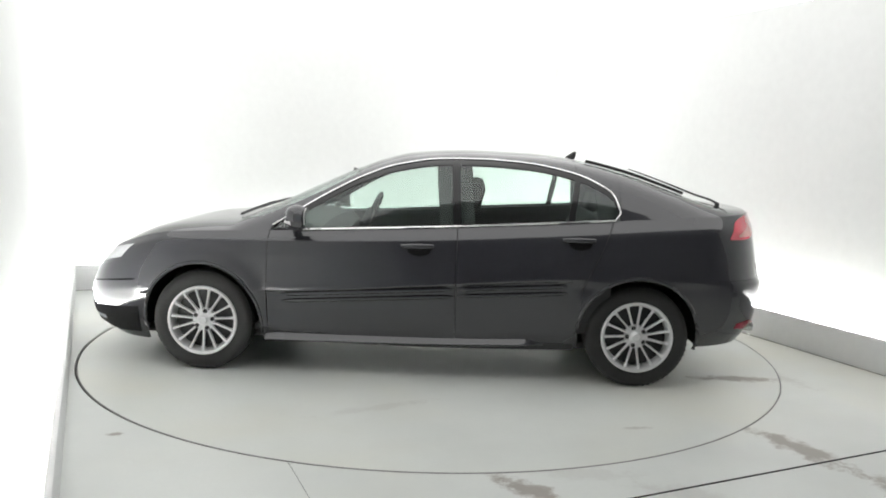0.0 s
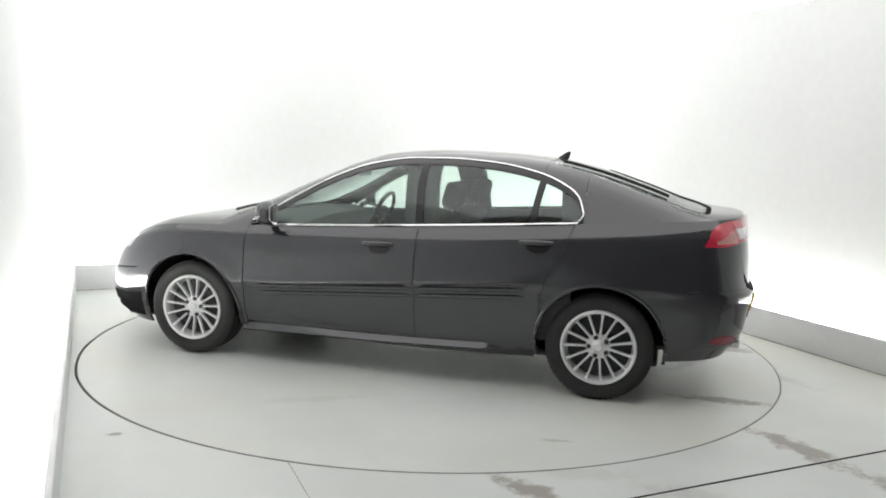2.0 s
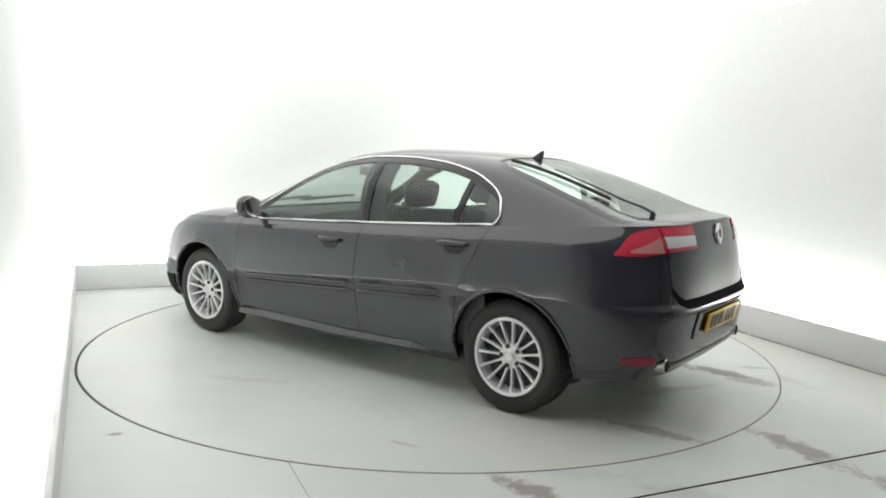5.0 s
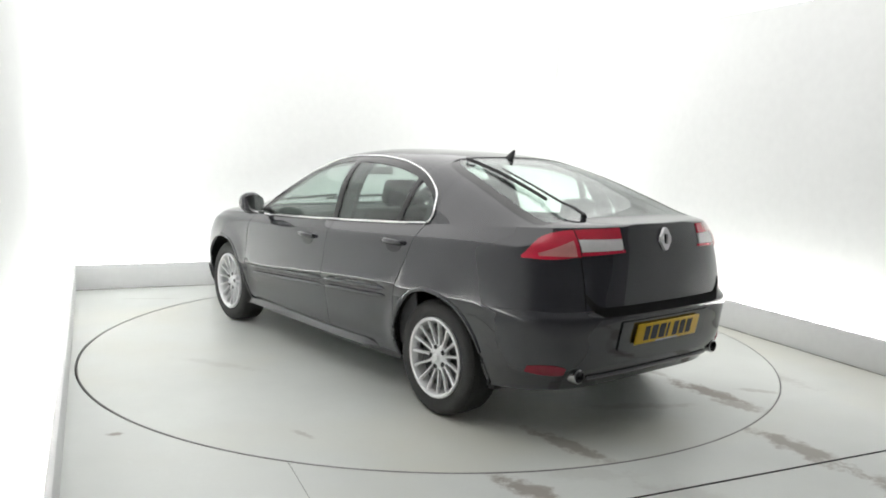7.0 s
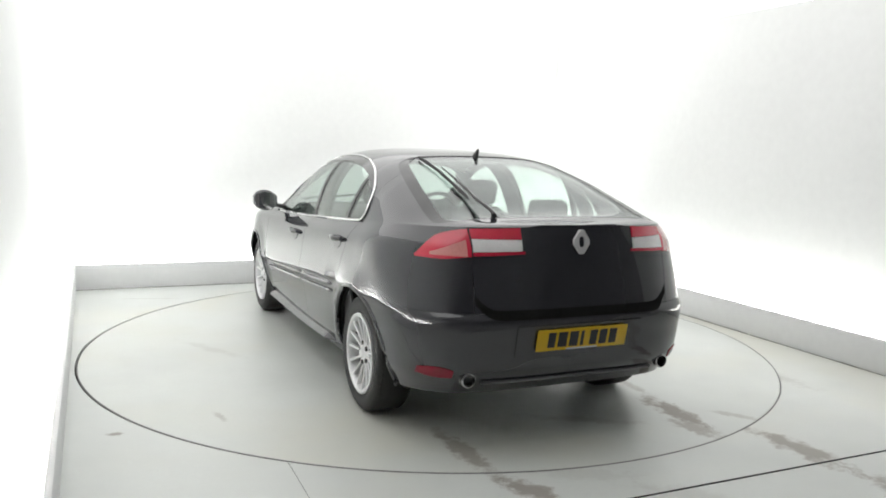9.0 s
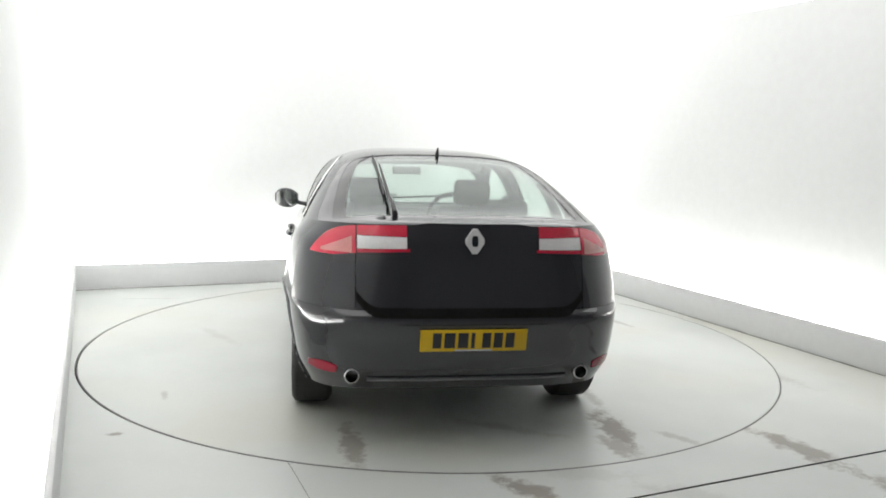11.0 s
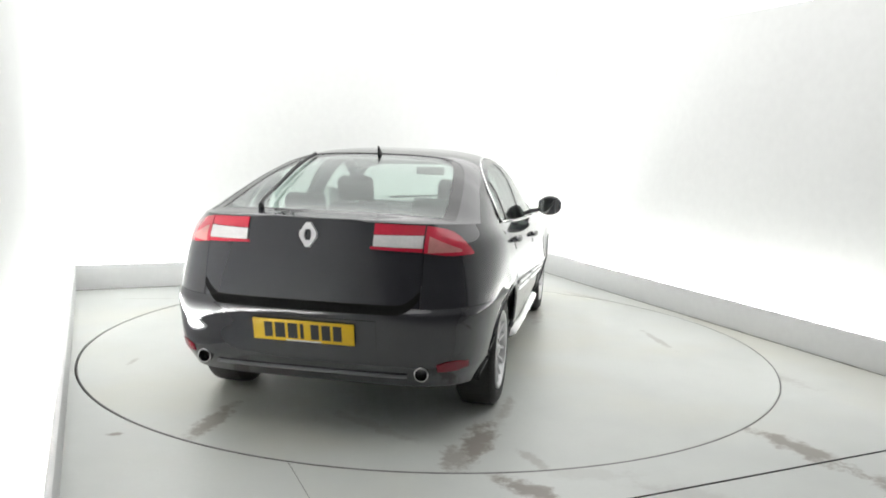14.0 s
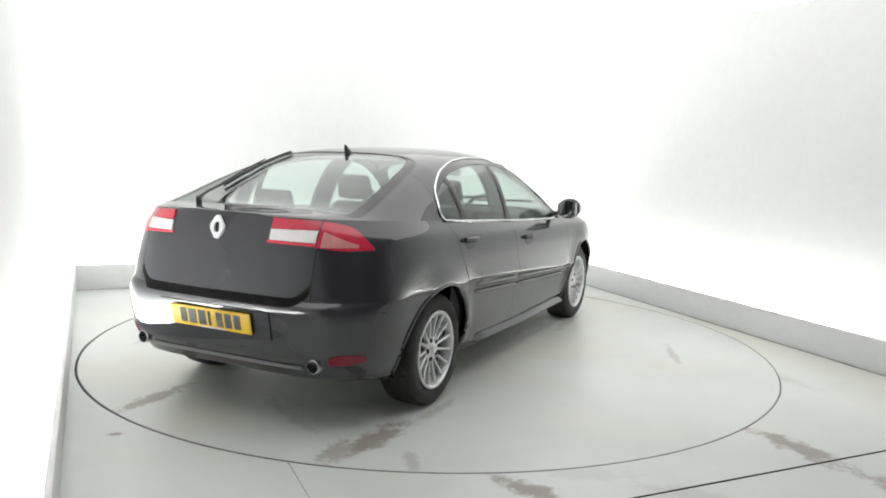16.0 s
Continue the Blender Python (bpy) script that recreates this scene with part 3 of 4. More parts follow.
def build_wheel():
    """A wheel about its own y axis; its outer face looks to +y."""
    e = new("wheel")
    W = 0.105
    prof = [(0.222, -W + 0.01), (0.245, -W), (0.285, -W - 0.006), (0.312, -W + 0.012), (0.320, -W + 0.035), (0.322, 0), (0.320, W - 0.035), (0.312, W - 0.012), (0.285, W + 0.006), (0.245, W), (0.222, W - 0.01), (0.215, 0)]
    part("tyre", lathe(prof, 72), RUBBER, e, "worn black tyre", sharp=50)
    sets = []
    for k in range(60):
        a = k * 2 * math.pi / 60
        for y0, y1, sh in ((-0.085, -0.055, 0.01), (-0.045, -0.005, -0.01), (0.005, 0.045, 0.01), (0.055, 0.085, -0.01)):
            pts = []
            for r in ((0.3185, 0.3222) if abs(y0 + y1) < 0.1 else (0.3130, 0.3190)):
                for y, da in ((y0, 0.0 + sh), (y1, 0.02 + sh), (y1, 0.075 + sh), (y0, 0.055 + sh)):
                    pts.append((r * math.cos(a + da), y, r * math.sin(a + da)))
            sets.append((pts, [(4, 5, 6, 7), (0, 1, 5, 4), (1, 2, 6, 5), (2, 3, 7, 6), (3, 0, 4, 7)]))
    part("tread", joined(*sets), RUBBER, e, sharp=20)
    rim = [(0.224, W - 0.012), (0.224, W + 0.002), (0.216, W + 0.006), (0.206, W + 0.002), (0.200, W - 0.012), (0.192, W - 0.05), (0.188, -W + 0.02), (0.215, -W + 0.012), (0.216, -W + 0.03), (0.205, 0.02)]
    part("rim", lathe(rim, 72), ALLOY, e, "silver alloy rim")
    dish = [(0.001, W - 0.012), (0.026, W - 0.012), (0.032, W - 0.018), (0.046, W - 0.026), (0.070, W - 0.029), (0.074, W - 0.036), (0.070, W - 0.075), (0.001, W - 0.075)]
    part("hub", lathe(dish, 48, closed=False), ALLOY, e, "silver alloy hub")
    part("centre_cap", lathe([(0.001, W - 0.006), (0.022, W - 0.007), (0.027, W - 0.012)], 32, closed=False), ALLOY, e, "round silver centre cap")
    # fifteen slim spokes that taper from the hub to the rim
    P = []
    for r, w, y, t in ((0.034, 0.0060, W - 0.024, 0.022), (0.080, 0.0068, W - 0.026, 0.024), (0.13, 0.0062, W - 0.019, 0.024), (0.175, 0.0068, W - 0.010, 0.022), (0.205, 0.011, W - 0.006, 0.02)):
        P.append([(r, y - t, -w), (r, y - 0.004, -w), (r, y, -w * 0.55), (r, y, w * 0.55), (r, y - 0.004, w), (r, y - t, w)])
    V, F = grid(P, wrap=True)
    me = mesh_of("spoke", V, F, ALLOY, 30)
    for k in range(15):
        place("spoke", me, e, pose(0, 0, 0, 0, k * 24.0 + 90, 0))
    # black nuts set proud of the hub, painted as the dark nut holes
    nut = mesh_of("nut_hole_dark", *lathe([(0.001, 0.002), (0.007, 0.002), (0.008, 0.0), (0.0115, 0.005), (0.0135, 0.004), (0.0135, -0.02)], 10, closed=False), BLACK_PLASTIC)
    for k in range(5):
        a = math.radians(90 + 72 * k + 12)
        place("nut_hole_dark", nut, e, pose(0.057 * math.cos(a), W - 0.026, 0.057 * math.sin(a)))
    part("backing_plate", lathe([(0.001, W - 0.060), (0.10, W - 0.062), (0.188, W - 0.066), (0.188, W - 0.078), (0.001, W - 0.078)], 48, closed=False), BLACK_PLASTIC, e)
    return e


def both(name, data, mat, parent, label="", depth=0.0, sharp=35):
    """A part and its mirror image across the car's middle."""
    if depth:
        data = shell(data, depth)
    a = part(name, data, mat, parent, label, sharp=sharp)
    b = part(name, mirrored(data), mat, parent, label, sharp=sharp)
    return a, b


def door_rear(z):
    return -1.02 - 0.20 * min(max((z - 0.55) / 0.45, 0), 1)


def build_car():
    car = new("car")
    tagged(car, "black five-door hatchback car parked on the round turntable", "car")
    T = 0.014
    g = 0.0025
    top = float(TOP)
    # flanks: wing, doors, rear quarter
    both("front_wing", arched(flank(0.955 + g, 1.82, 58, rows=60)), PAINT, car, "glossy black front wing", T)
    fd = both("front_door", grid(flank(-0.235 + g, 0.955 - g, 60, v0=0.42, rows=75)), PAINT, car, "glossy black front door", T)
    rd = both("rear_door", arched(flank(lambda z: door_rear(z) + g, -0.235 - g, 60, v0=0.42, rows=75)), PAINT, car, "glossy black rear door", T)
    both("rear_quarter", arched(flank(-1.86, lambda z: door_rear(z) - g, 60, rows=44)), PAINT, car, "glossy black rear quarter panel", T)
    both("sill", grid(flank(-0.99, 0.99, 60, v0=0.0, v1=0.40, rows=6)), BLACK_PLASTIC, car, "black plastic sill", T)
    S = []
    for x in np.linspace(0.975, -0.80, 44):
        z, k = float(LEVELS[0](x)) + 0.025 * min(max((0.9 - x) / 1.6, 0), 1), min(1.0, 0.15 + max(x + 0.80, 0.0) / 0.14)
        y = half_width(0.2, x)
        S.append([(x, y - 0.01, z + 0.004), (x, y + 0.030 * k, z + 0.004), (x, y + 0.050 * k, z + 0.018), (x, y + 0.044 * k, z + 0.026), (x, y + 0.012 * k, z + 0.062), (x, half_width(0.62, x) - 0.004, z + 0.080)])
    both("sill_skirt", grid(S), PAINT, car, "glossy black sill skirt", 0.012)
    # nose
    nose = wrap_end(True, 1.82, 0.0, 40, 0.0, 4.2, 22)
    nd = shell(joined(grid(nose), mirrored(grid(nose))), T)
    part("front_bumper", nd, PAINT, car, "glossy black front bumper")
    up = wrap_end(True, 1.82, 0.0, 40, 4.25, top, 12)
    part("nose_panel", shell(joined(grid(up), mirrored(grid(up))), T), PAINT, car, "glossy black nose panel")
    # black lower grille with a pale fog lamp surround at each corner
    G = wrap_end(True, 1.80, 0.40, 26, 0.45, 1.95, 9) * np.array((1.003, 1.006, 1.0))
    both("lower_grille", grid(G), LINER, car, "black plastic lower grille corner", 0.01)
    G = np.array([[end_at(y, z, True, 0.012) for y in np.linspace(0.60, 0.79, 10)] for z in (0.275, 0.28, 0.295, 0.30)])
    both("fog_lamp", grid(G), HEAD_LENS, car, "clear fog lamp", 0.008)
    # headlamps
    P = []
    for r in np.linspace(0, 1, 7):
        row = []
        for s in np.linspace(0, 1, 22):
            y = 0.36 + 0.41 * s
            z0, z1 = 0.60 + 0.10 * s ** 1.5, 0.655 + 0.135 * s
            row.append(end_at(y, z0 + (z1 - z0) * r, True, 0.006))
        P.append(row)
    both("headlamp", grid(P), HEAD_LENS, car, "clear wrapped headlamp", 0.01)
    # bonnet
    H = []
    for x in np.linspace(1.237, 2.22, 46):
        left = [bow(x, q) for q in np.linspace(0, 1, 22)]
        H.append(left + [p * np.array((1, -1, 1)) for p in left[-2::-1]])
    part("bonnet", shell(grid(H), T), PAINT, car, "glossy black bonnet")
    # cowl between bonnet and screen, wings beside the screen
    C = []
    for x in np.linspace(0.95, 1.235, 14):
        t1 = t_glass(x)
        C.append([bow(x, t) for t in np.linspace(0, t1, 8)])
    both("cowl_side", grid(C), PAINT, car, "", T)
    # roof shell: arc to middle, pillars and all
    def strip(xs, lo, hi, n):
        return grid([[bow(x, t) for t in np.linspace(lo(x), hi(x), n)] for x in xs])
    xs = np.linspace(0.34, -0.98, 60)
    r = strip(xs, t_window, lambda x: 1.0, 20)
    part("roof", shell(joined(r, mirrored(r)), 0.02), PAINT, car, "glossy black roof")
    xs = np.concatenate([np.linspace(0.95, 0.5, 30), np.linspace(0.48, 0.338, 16)])
    both("front_pillar", strip(xs, t_window, t_glass, 8), PAINT, car, "glossy black windscreen pillar", 0.03)
    xs = np.concatenate([np.linspace(-0.982, -1.06, 20), np.linspace(-1.07, WIN_R, 24)])
    both("roof_rear_side", strip(xs, t_window, t_glass, 12), PAINT, car, "", 0.03)
    xs = np.concatenate([np.linspace(WIN_R - 0.002, -1.84, 50), np.linspace(-1.85, -1.978, 24)])
    both("rear_pillar", strip(xs, lambda x: 0.0, t_glass, 16), PAINT, car, "broad glossy black rear pillar", 0.03)
    # headliner under the roof
    xs = np.linspace(0.34, -1.0, 30)
    h = strip(xs, lambda x: min(t_window(x) + 0.05, 0.9), lambda x: 1.0, 10)
    h = (h[0] - np.array([0, 0, 0.032]), h[1])
    part("headliner", shell(joined(h, mirrored(h)), 0.008), HEADLINER, car, "pale grey cloth headliner")
    # windscreen and rear window
    def dome(x0, x1, half, out=-0.004):
        P = []
        for x in x0 + (x1 - x0) * (0.5 - 0.5 * np.cos(np.linspace(0, math.pi, 50))):
            t = t_for_y(x, float(half(x)))
            left = [bow(x, q) for q in np.linspace(t, 1, 16)]
            P.append([p + np.array((0, 0, out)) for p in left] + [p * np.array((1, -1, 1)) + np.array((0, 0, out)) for p in left[-2::-1]])
        return grid(P)
    part("windscreen", shell(dome(0.338, 1.232, SCREEN_Y), 0.005), GLASS, car, "green-tinted windscreen")
    # tailgate: rear lip, face, window, lamps, badge
    y_cut = 0.56
    vg = 3.95
    lid = []
    vs = np.linspace(vg, top, 30)
    for v in vs:
        n, xe, w = SQ_R(v), TAIL(v), HALF(v) * 0.988
        ys = np.linspace(y_cut, -y_cut, 41)
        lid.append([(-(MID + (xe - MID) * (1 - min(abs(y) / w, 0.999) ** n) ** (1 / n)), y, 0) for y in ys])
    lid = [[(x, y, float(level_z(v, x))) for x, y, _ in row] for v, row in zip(vs, lid)]
    skin = part("tailgate", shell(grid(lid), T), PAINT, car, "glossy black tailgate")
    # corners beside the tailgate
    c = []
    for v in np.linspace(3.93, top, 26):
        n, xe, w = SQ_R(v), TAIL(v), HALF(v) * 0.988
        a0 = math.acos(((1.86 - MID) / (xe - MID)) ** (n / 2))
        a1 = math.asin(min((y_cut + 0.004) / w, 1) ** (n / 2))
        row = []
        for a in np.linspace(a0, a1, 24):
            x = -(MID + (xe - MID) * math.cos(a) ** (2 / n))
            row.append((x, w * math.sin(a) ** (2 / n), float(level_z(v, x))))
        c.append(row)
    both("rear_corner", grid(c), PAINT, car, "glossy black rear corner panel", T)
    # deck behind the rear window
    D = []
    for x in np.linspace(-1.978, -2.186, 14):
        left = [bow(x, q) for q in np.linspace(0, 1, 18)]
        D.append(left + [p * np.array((1, -1, 1)) for p in left[-2::-1]])
    part("tail_lip", shell(grid(D), T), PAINT, car, "glossy black tail lip")
    part("rear_window", shell(dome(-0.99, -1.976, BACK_Y), 0.005), DARK_GLASS, skin, "green-tinted rear window")
    # black printed border of the rear window
    def border(xs, wide):
        return grid([[bow(x, t) - np.array((0, 0, 0.002)) for t in np.linspace(t_for_y(x, float(BACK_Y(x))), t_for_y(x, max(float(BACK_Y(x)) - wide, 0.0)), 6)] for x in xs])
    both("window_border", border(np.linspace(-1.03, -1.945, 44), 0.065), GLOSS_BLACK, skin, "black printed window border", 0.002)
    low = border(np.linspace(-1.947, -1.974, 8), 2.0)
    part("window_border", shell(joined(low, mirrored(low)), 0.002), GLOSS_BLACK, skin, "black printed window border")
    # rear bumper
    b = wrap_end(False, 1.86, 0.0, 44, 0.0, 3.9, 40)
    bum = part("rear_bumper", shell(joined(grid(b), mirrored(grid(b))), T), PAINT, car, "glossy black rear bumper")
    # the slot under the tailgate: its shade is a matt black strip on the skin
    S = np.array([[end_at(y, z + 0.075 * max((abs(y) - 0.45) / 0.11, 0.0) ** 2, False, 0.0) for y in np.linspace(-0.558, 0.558, 41)] for z in (0.668, 0.682, 0.698, 0.712)])
    S[..., 0] += np.array([-0.002, -0.004, -0.004, -0.002])[:, None]
    part("tailgate_slot_shade", shell(grid(S), 0.006), LINER, bum, "black strip painted as the shade in the recess under the tailgate")
    # lower lip strip between the exhausts
    L = [end_at(y, 0.350, False, 0.004) for y in np.linspace(0.50, -0.50, 25)]
    part("bumper_lip", tube(L, 0.013, 8, 0.8), GREY_STRIP, bum, "dull grey strip along the bumper's lower edge")
    # number plate recess and plate with dark bars
    R = np.array([[end_at(y, z, False, 0.008) for y in np.linspace(-0.36, 0.36, 25)] for z in np.linspace(0.485, 0.635, 9)])
    part("plate_recess", shell(grid(R), 0.01), PAINT, bum, "black number plate recess")
    xa, xb = float(end_at(0.0, 0.50)[0]), float(end_at(0.0, 0.625)[0])
    plate = part("number_plate", block(-0.26, 0.26, -0.008, 0.0, -0.0555, 0.0555, 0.003), YELLOW, bum, "yellow rear number plate", m=pose((xa + xb) / 2 - 0.016, 0, 0.562, 0, math.degrees(math.atan((xb - xa) / 0.125)), 0) @ pose(0, 0, 0, 0, 0, -90))
    widths = (0.042, 0.052, 0.05, 0.018, 0.042, 0.044, 0.044)
    x = -0.20
    for i, wd in enumerate(widths):
        part("ink_bar", block(x, x + wd, -0.0092, -0.0078, -0.038, 0.041), BAR, plate)
        x += wd + (0.036 if i == 3 else 0.014)
    part("small_print_bar", block(-0.09, 0.09, -0.0092, -0.0078, -0.053, -0.046), PALE, plate)
    # low reflectors
    for s in (1, -1):
        R = np.array([[end_at(s * y, 0.395 + 0.06 * (y - 0.7) + dz * (1 - 0.7 * ((y - 0.71) / 0.09) ** 2) , False, 0.006) for y in np.linspace(0.645, 0.78, 12)] for dz in (-0.02, 0.0, 0.02, 0.035)])
        part("rear_reflector", shell(grid(R), 0.008), DEEP_RED, bum, "dark red low reflector")
    # tail lamps: red upper band and outer wedge, clear inner block
    def lens(y0, y1, zlo, zhi, n, out):
        P = []
        for r in np.linspace(0, 1, 8):
            row = []
            for s_ in np.linspace(0, 1, n):
                y = y0 + (y1 - y0) * s_
                row.append(end_at(y, zlo(y) + (zhi(y) - zlo(y)) * r, False, out))
            P.append(row)
        return grid(P)
    hi = ease((0.30, 0.56, 0.62, 0.68, 0.73, 0.775), (1.100, 1.088, 1.078, 1.056, 1.015, 0.957))
    lo = ease((0.30, 0.56, 0.70, 0.775), (0.976, 0.962, 0.946, 0.948))
    for s in (1, -1):
        inner = part("tail_lamp", shell(lens(s * 0.325, s * 0.555, lambda y: 1.046, lambda y: float(hi(abs(y))), 12, 0.007), 0.01), RED_LENS, skin, "red upper tail lamp lens")
        part("clear_lens", shell(lens(s * 0.325, s * 0.555, lambda y: 0.991 - 0.03 * (abs(y) - 0.33), lambda y: 1.044, 12, 0.008), 0.01), CLEAR_LENS, inner, "clear reversing lamp lens")
        part("lower_band", shell(lens(s * 0.312, s * 0.555, lambda y: 0.978 - 0.05 * (abs(y) - 0.3), lambda y: 0.989 - 0.03 * (abs(y) - 0.33), 12, 0.007), 0.01), RED_LENS, inner, "thin red lower band")
        outer = part("outer_tail_lamp", shell(lens(s * 0.562, s * 0.775, lambda y: float(lo(abs(y))), lambda y: float(hi(abs(y))), 20, 0.007), 0.01), RED_LENS, car, "red wrapped outer tail lamp")
        part("indicator_lens", shell(lens(s * 0.580, s * 0.725, lambda y: 0.962, lambda y: 1.040 - 0.45 * (abs(y) - 0.58), 12, 0.009), 0.008), material("pink_lens", (0.60, 0.24, 0.23), 0.15, grain=0.2, scale=120, bump=0.4, coat=1.0), outer, "pale pink indicator lens")
    # badge: a plain upright diamond ring
    bx = float(end_at(0, 1.03)[0]) - 0.003
    ring = []
    for k, (w_, h_) in enumerate(((0.047, 0.061), (0.043, 0.057), (0.017, 0.026), (0.017, 0.026))):
        d = (0.0, -0.012, -0.012, 0.0)[k]
        ring.append([(d, w_, 0.012), (d, 0.012, h_), (d, -0.012, h_), (d, -w_, 0.012), (d, -w_, -0.012), (d, -0.012, -h_), (d, 0.012, -h_), (d, w_, -0.012)])
    ring.append(ring[0])
    part("badge", grid(ring, wrap=True), SILVER, skin, "plain silver diamond badge", m=pose(bx, 0, 1.03, 0, 7, 0), sharp=20)
    # exhaust tips
    for s in (1, -1):
        ex = part("exhaust_tip", lathe([(0.031, 0), (0.037, 0.004), (0.037, 0.16), (0.031, 0.16), (0.030, 0.02)], 28), STEEL_BRIGHT, car, "round chrome exhaust tip", m=pose(-2.18, s * 0.574, 0.370, 0, 0, -90))
        part("bore", lathe([(0.001, 0.06), (0.031, 0.06), (0.031, 0.12), (0.001, 0.12)], 24, closed=False), PIT, ex)
    # side windows
    f0 = lambda z: 0.945
    bf, br = (lambda z: lean(z, -0.205, 0.06)), (lambda z: lean(z, -0.255, 0.06))
    cf, cr = (lambda z: lean(z, -0.915, -0.16)), (lambda z: lean(z, -0.955, -0.16))
    r0 = lambda z: WIN_R + 0.006
    for (d, s) in zip(fd, (1, -1)):
        data = shell(grid(pane(bf, f0, 40, 12)), 0.005)
        part("door_glass", data if s > 0 else mirrored(data), GLASS, d, "green-tinted door glass")
        data = shell(grid(pane(br, bf, 5, 14, 0.002, 0.003)), 0.02)
        part("centre_pillar", data if s > 0 else mirrored(data), GLOSS_BLACK, d, "gloss black centre pillar")
    for (d, s) in zip(rd, (1, -1)):
        data = shell(grid(pane(cf, br, 30, 12)), 0.005)
        part("door_glass", data if s > 0 else mirrored(data), GLASS, d, "green-tinted door glass")
        data = shell(grid(pane(cr, cf, 4, 14, 0.002, 0.003)), 0.02)
        part("window_divider", data if s > 0 else mirrored(data), GLOSS_BLACK, d, "gloss black window divider")
        data = shell(grid(pane(r0, cr, 14, 12)), 0.005)
        part("quarter_glass", data if s > 0 else mirrored(data), GLASS, d, "green-tinted quarter glass")
    # dark inner pillars behind the glass
    for a_, b_ in (((lambda z: lean(z, -0.34, 0.10)), (lambda z: lean(z, -0.12, 0.10))), ((lambda z: lean(z, -1.235, 0.02)), (lambda z: lean(z, -1.12, 0.10)))):
        data = grid(pane(a_, b_, 8, 12, 0.004))
        data = shell((data[0] - np.array((0, 0.045, 0)), data[1]), 0.03)
        both("inner_pillar", data, LINING, car, "dark grey inner pillar trim")
    # black frame between the glass and the bright surround, its width standing in for dark headliner and reflection
    W = []
    for x in np.concatenate([np.linspace(0.86, -1.0, 60), np.linspace(-1.02, WIN_R + 0.004, 20)]):
        z1 = float(ARC(x)) - 0.002
        z0 = max(z1 - 0.036, belt(x)[1] + 0.006)
        W.append([bow(x, t_for_z(x, z0 + (z1 - z0) * q)) + np.array((0, 0.002, 0)) for q in np.linspace(0, 1, 4)])
    both("window_frame", grid(W), GLOSS_BLACK, car, "gloss black window frame band in place of dark headliner and reflection", 0.012)
    # bright window surround
    xs_ = np.concatenate([np.linspace(0.94, -1.0, 70), np.linspace(-1.02, WIN_R + 0.001, 24)])
    path = [bow(x, t_for_z(x, float(ARC(x)))) + np.array((0, 0.006, 0.002)) for x in xs_]
    end = path[-1]
    zb = belt(WIN_R)[1]
    for q in np.linspace(0.1, 1, 8):
        z = end[2] + (zb + 0.006 - end[2]) * q
        x = WIN_R + 0.0 + 0.03 * q ** 2
        path.append(bow(x, t_for_z(x, z)) + np.array((0, 0.006, 0)))
    both("window_trim", tube(path, 0.0060, 8), CHROME, car, "bright chrome window surround")
    path = [np.array((x, belt(x)[0] + 0.004, belt(x)[1] + 0.004)) for x in np.linspace(0.80, WIN_R + 0.03, 50)]
    both("belt_trim", tube(path, 0.0075, 8), CHROME, car, "bright chrome belt strip")
    # rubbing strips on the doors: two ribs each
    for d, xa, xb in ((fd, 0.86, -0.225), (rd, -0.245, -0.93)):
        for z_off, rad in ((0.0, 0.014), (-0.045, 0.014)):
            pts = [side_at(x, 0.578 + z_off - 0.064 * x, 0.001) for x in np.linspace(xa, xb, 26)]
            rr = np.full(26, rad)
            rr[:2], rr[-2:] = (0.004, rad * 0.8), (rad * 0.8, 0.004)
            data = tube(pts, rr, 10)
            part("rubbing_strip", data, PAINT, d[0], "raised black door rib")
            part("rubbing_strip", mirrored(data), PAINT, d[1], "raised black door rib")
    # door handles, each over a flat black oval painted as its shaded recess
    for d, hx, hz in ((fd, 0.01, 0.845), (rd, -0.985, 0.915)):
        pts = [side_at(hx + q, hz + 0.01 + 0.02 * -q, 0.012 + 0.016 * math.cos(q / 0.11 * math.pi / 2)) for q in np.linspace(-0.10, 0.10, 15)]
        rr = 0.011 + 0.007 * np.cos(np.linspace(-1.4, 1.4, 15))
        data = tube(pts, rr, 10)
        cup = []
        for r in np.linspace(0.05, 1, 7):
            cup.append([side_at(hx - 0.01 + 0.072 * r * math.cos(a), hz - 0.012 + 0.040 * r * math.sin(a), 0.002) for a in np.arange(24) * 2 * math.pi / 24])
        cd = shell(grid(cup, wrap=True), 0.004)
        for ob, dd, cc in ((d[0], data, cd), (d[1], mirrored(data), mirrored(cd))):
            part("handle", dd, PAINT, ob, "black pull handle")
            part("handle_cup_shade", cc, GLOSS_BLACK, ob)
    # mirrors
    for s, d in zip((1, -1), fd):
        rows = []
        for q in np.linspace(0, 1, 12):
            k = math.sin(math.pi * min(max(q, 0.04), 0.985)) ** 0.32
            y = 0.86 + 0.185 * q
            x = 0.755 - 0.03 * q
            rows.append([(x + (0.085 if math.cos(a) > 0 else 0.05) * k * math.cos(a), y, 1.005 + 0.012 * q + 0.080 * k * math.copysign(abs(math.sin(a)) ** 0.6, math.sin(a))) for a in np.arange(24) * 2 * math.pi / 24])
        data = grid(rows, wrap=True)
        data = (data[0], data[1] + [tuple(range(24)), tuple(range(11 * 24, 12 * 24))[::-1]])
        mir = part("mirror_housing", data if s > 0 else mirrored(data), PAINT, d, "glossy black door mirror")
        rows = []
        for q in np.linspace(0.06, 0.94, 10):
            k = math.sin(math.pi * q) ** 0.32
            y = 0.86 + 0.185 * q
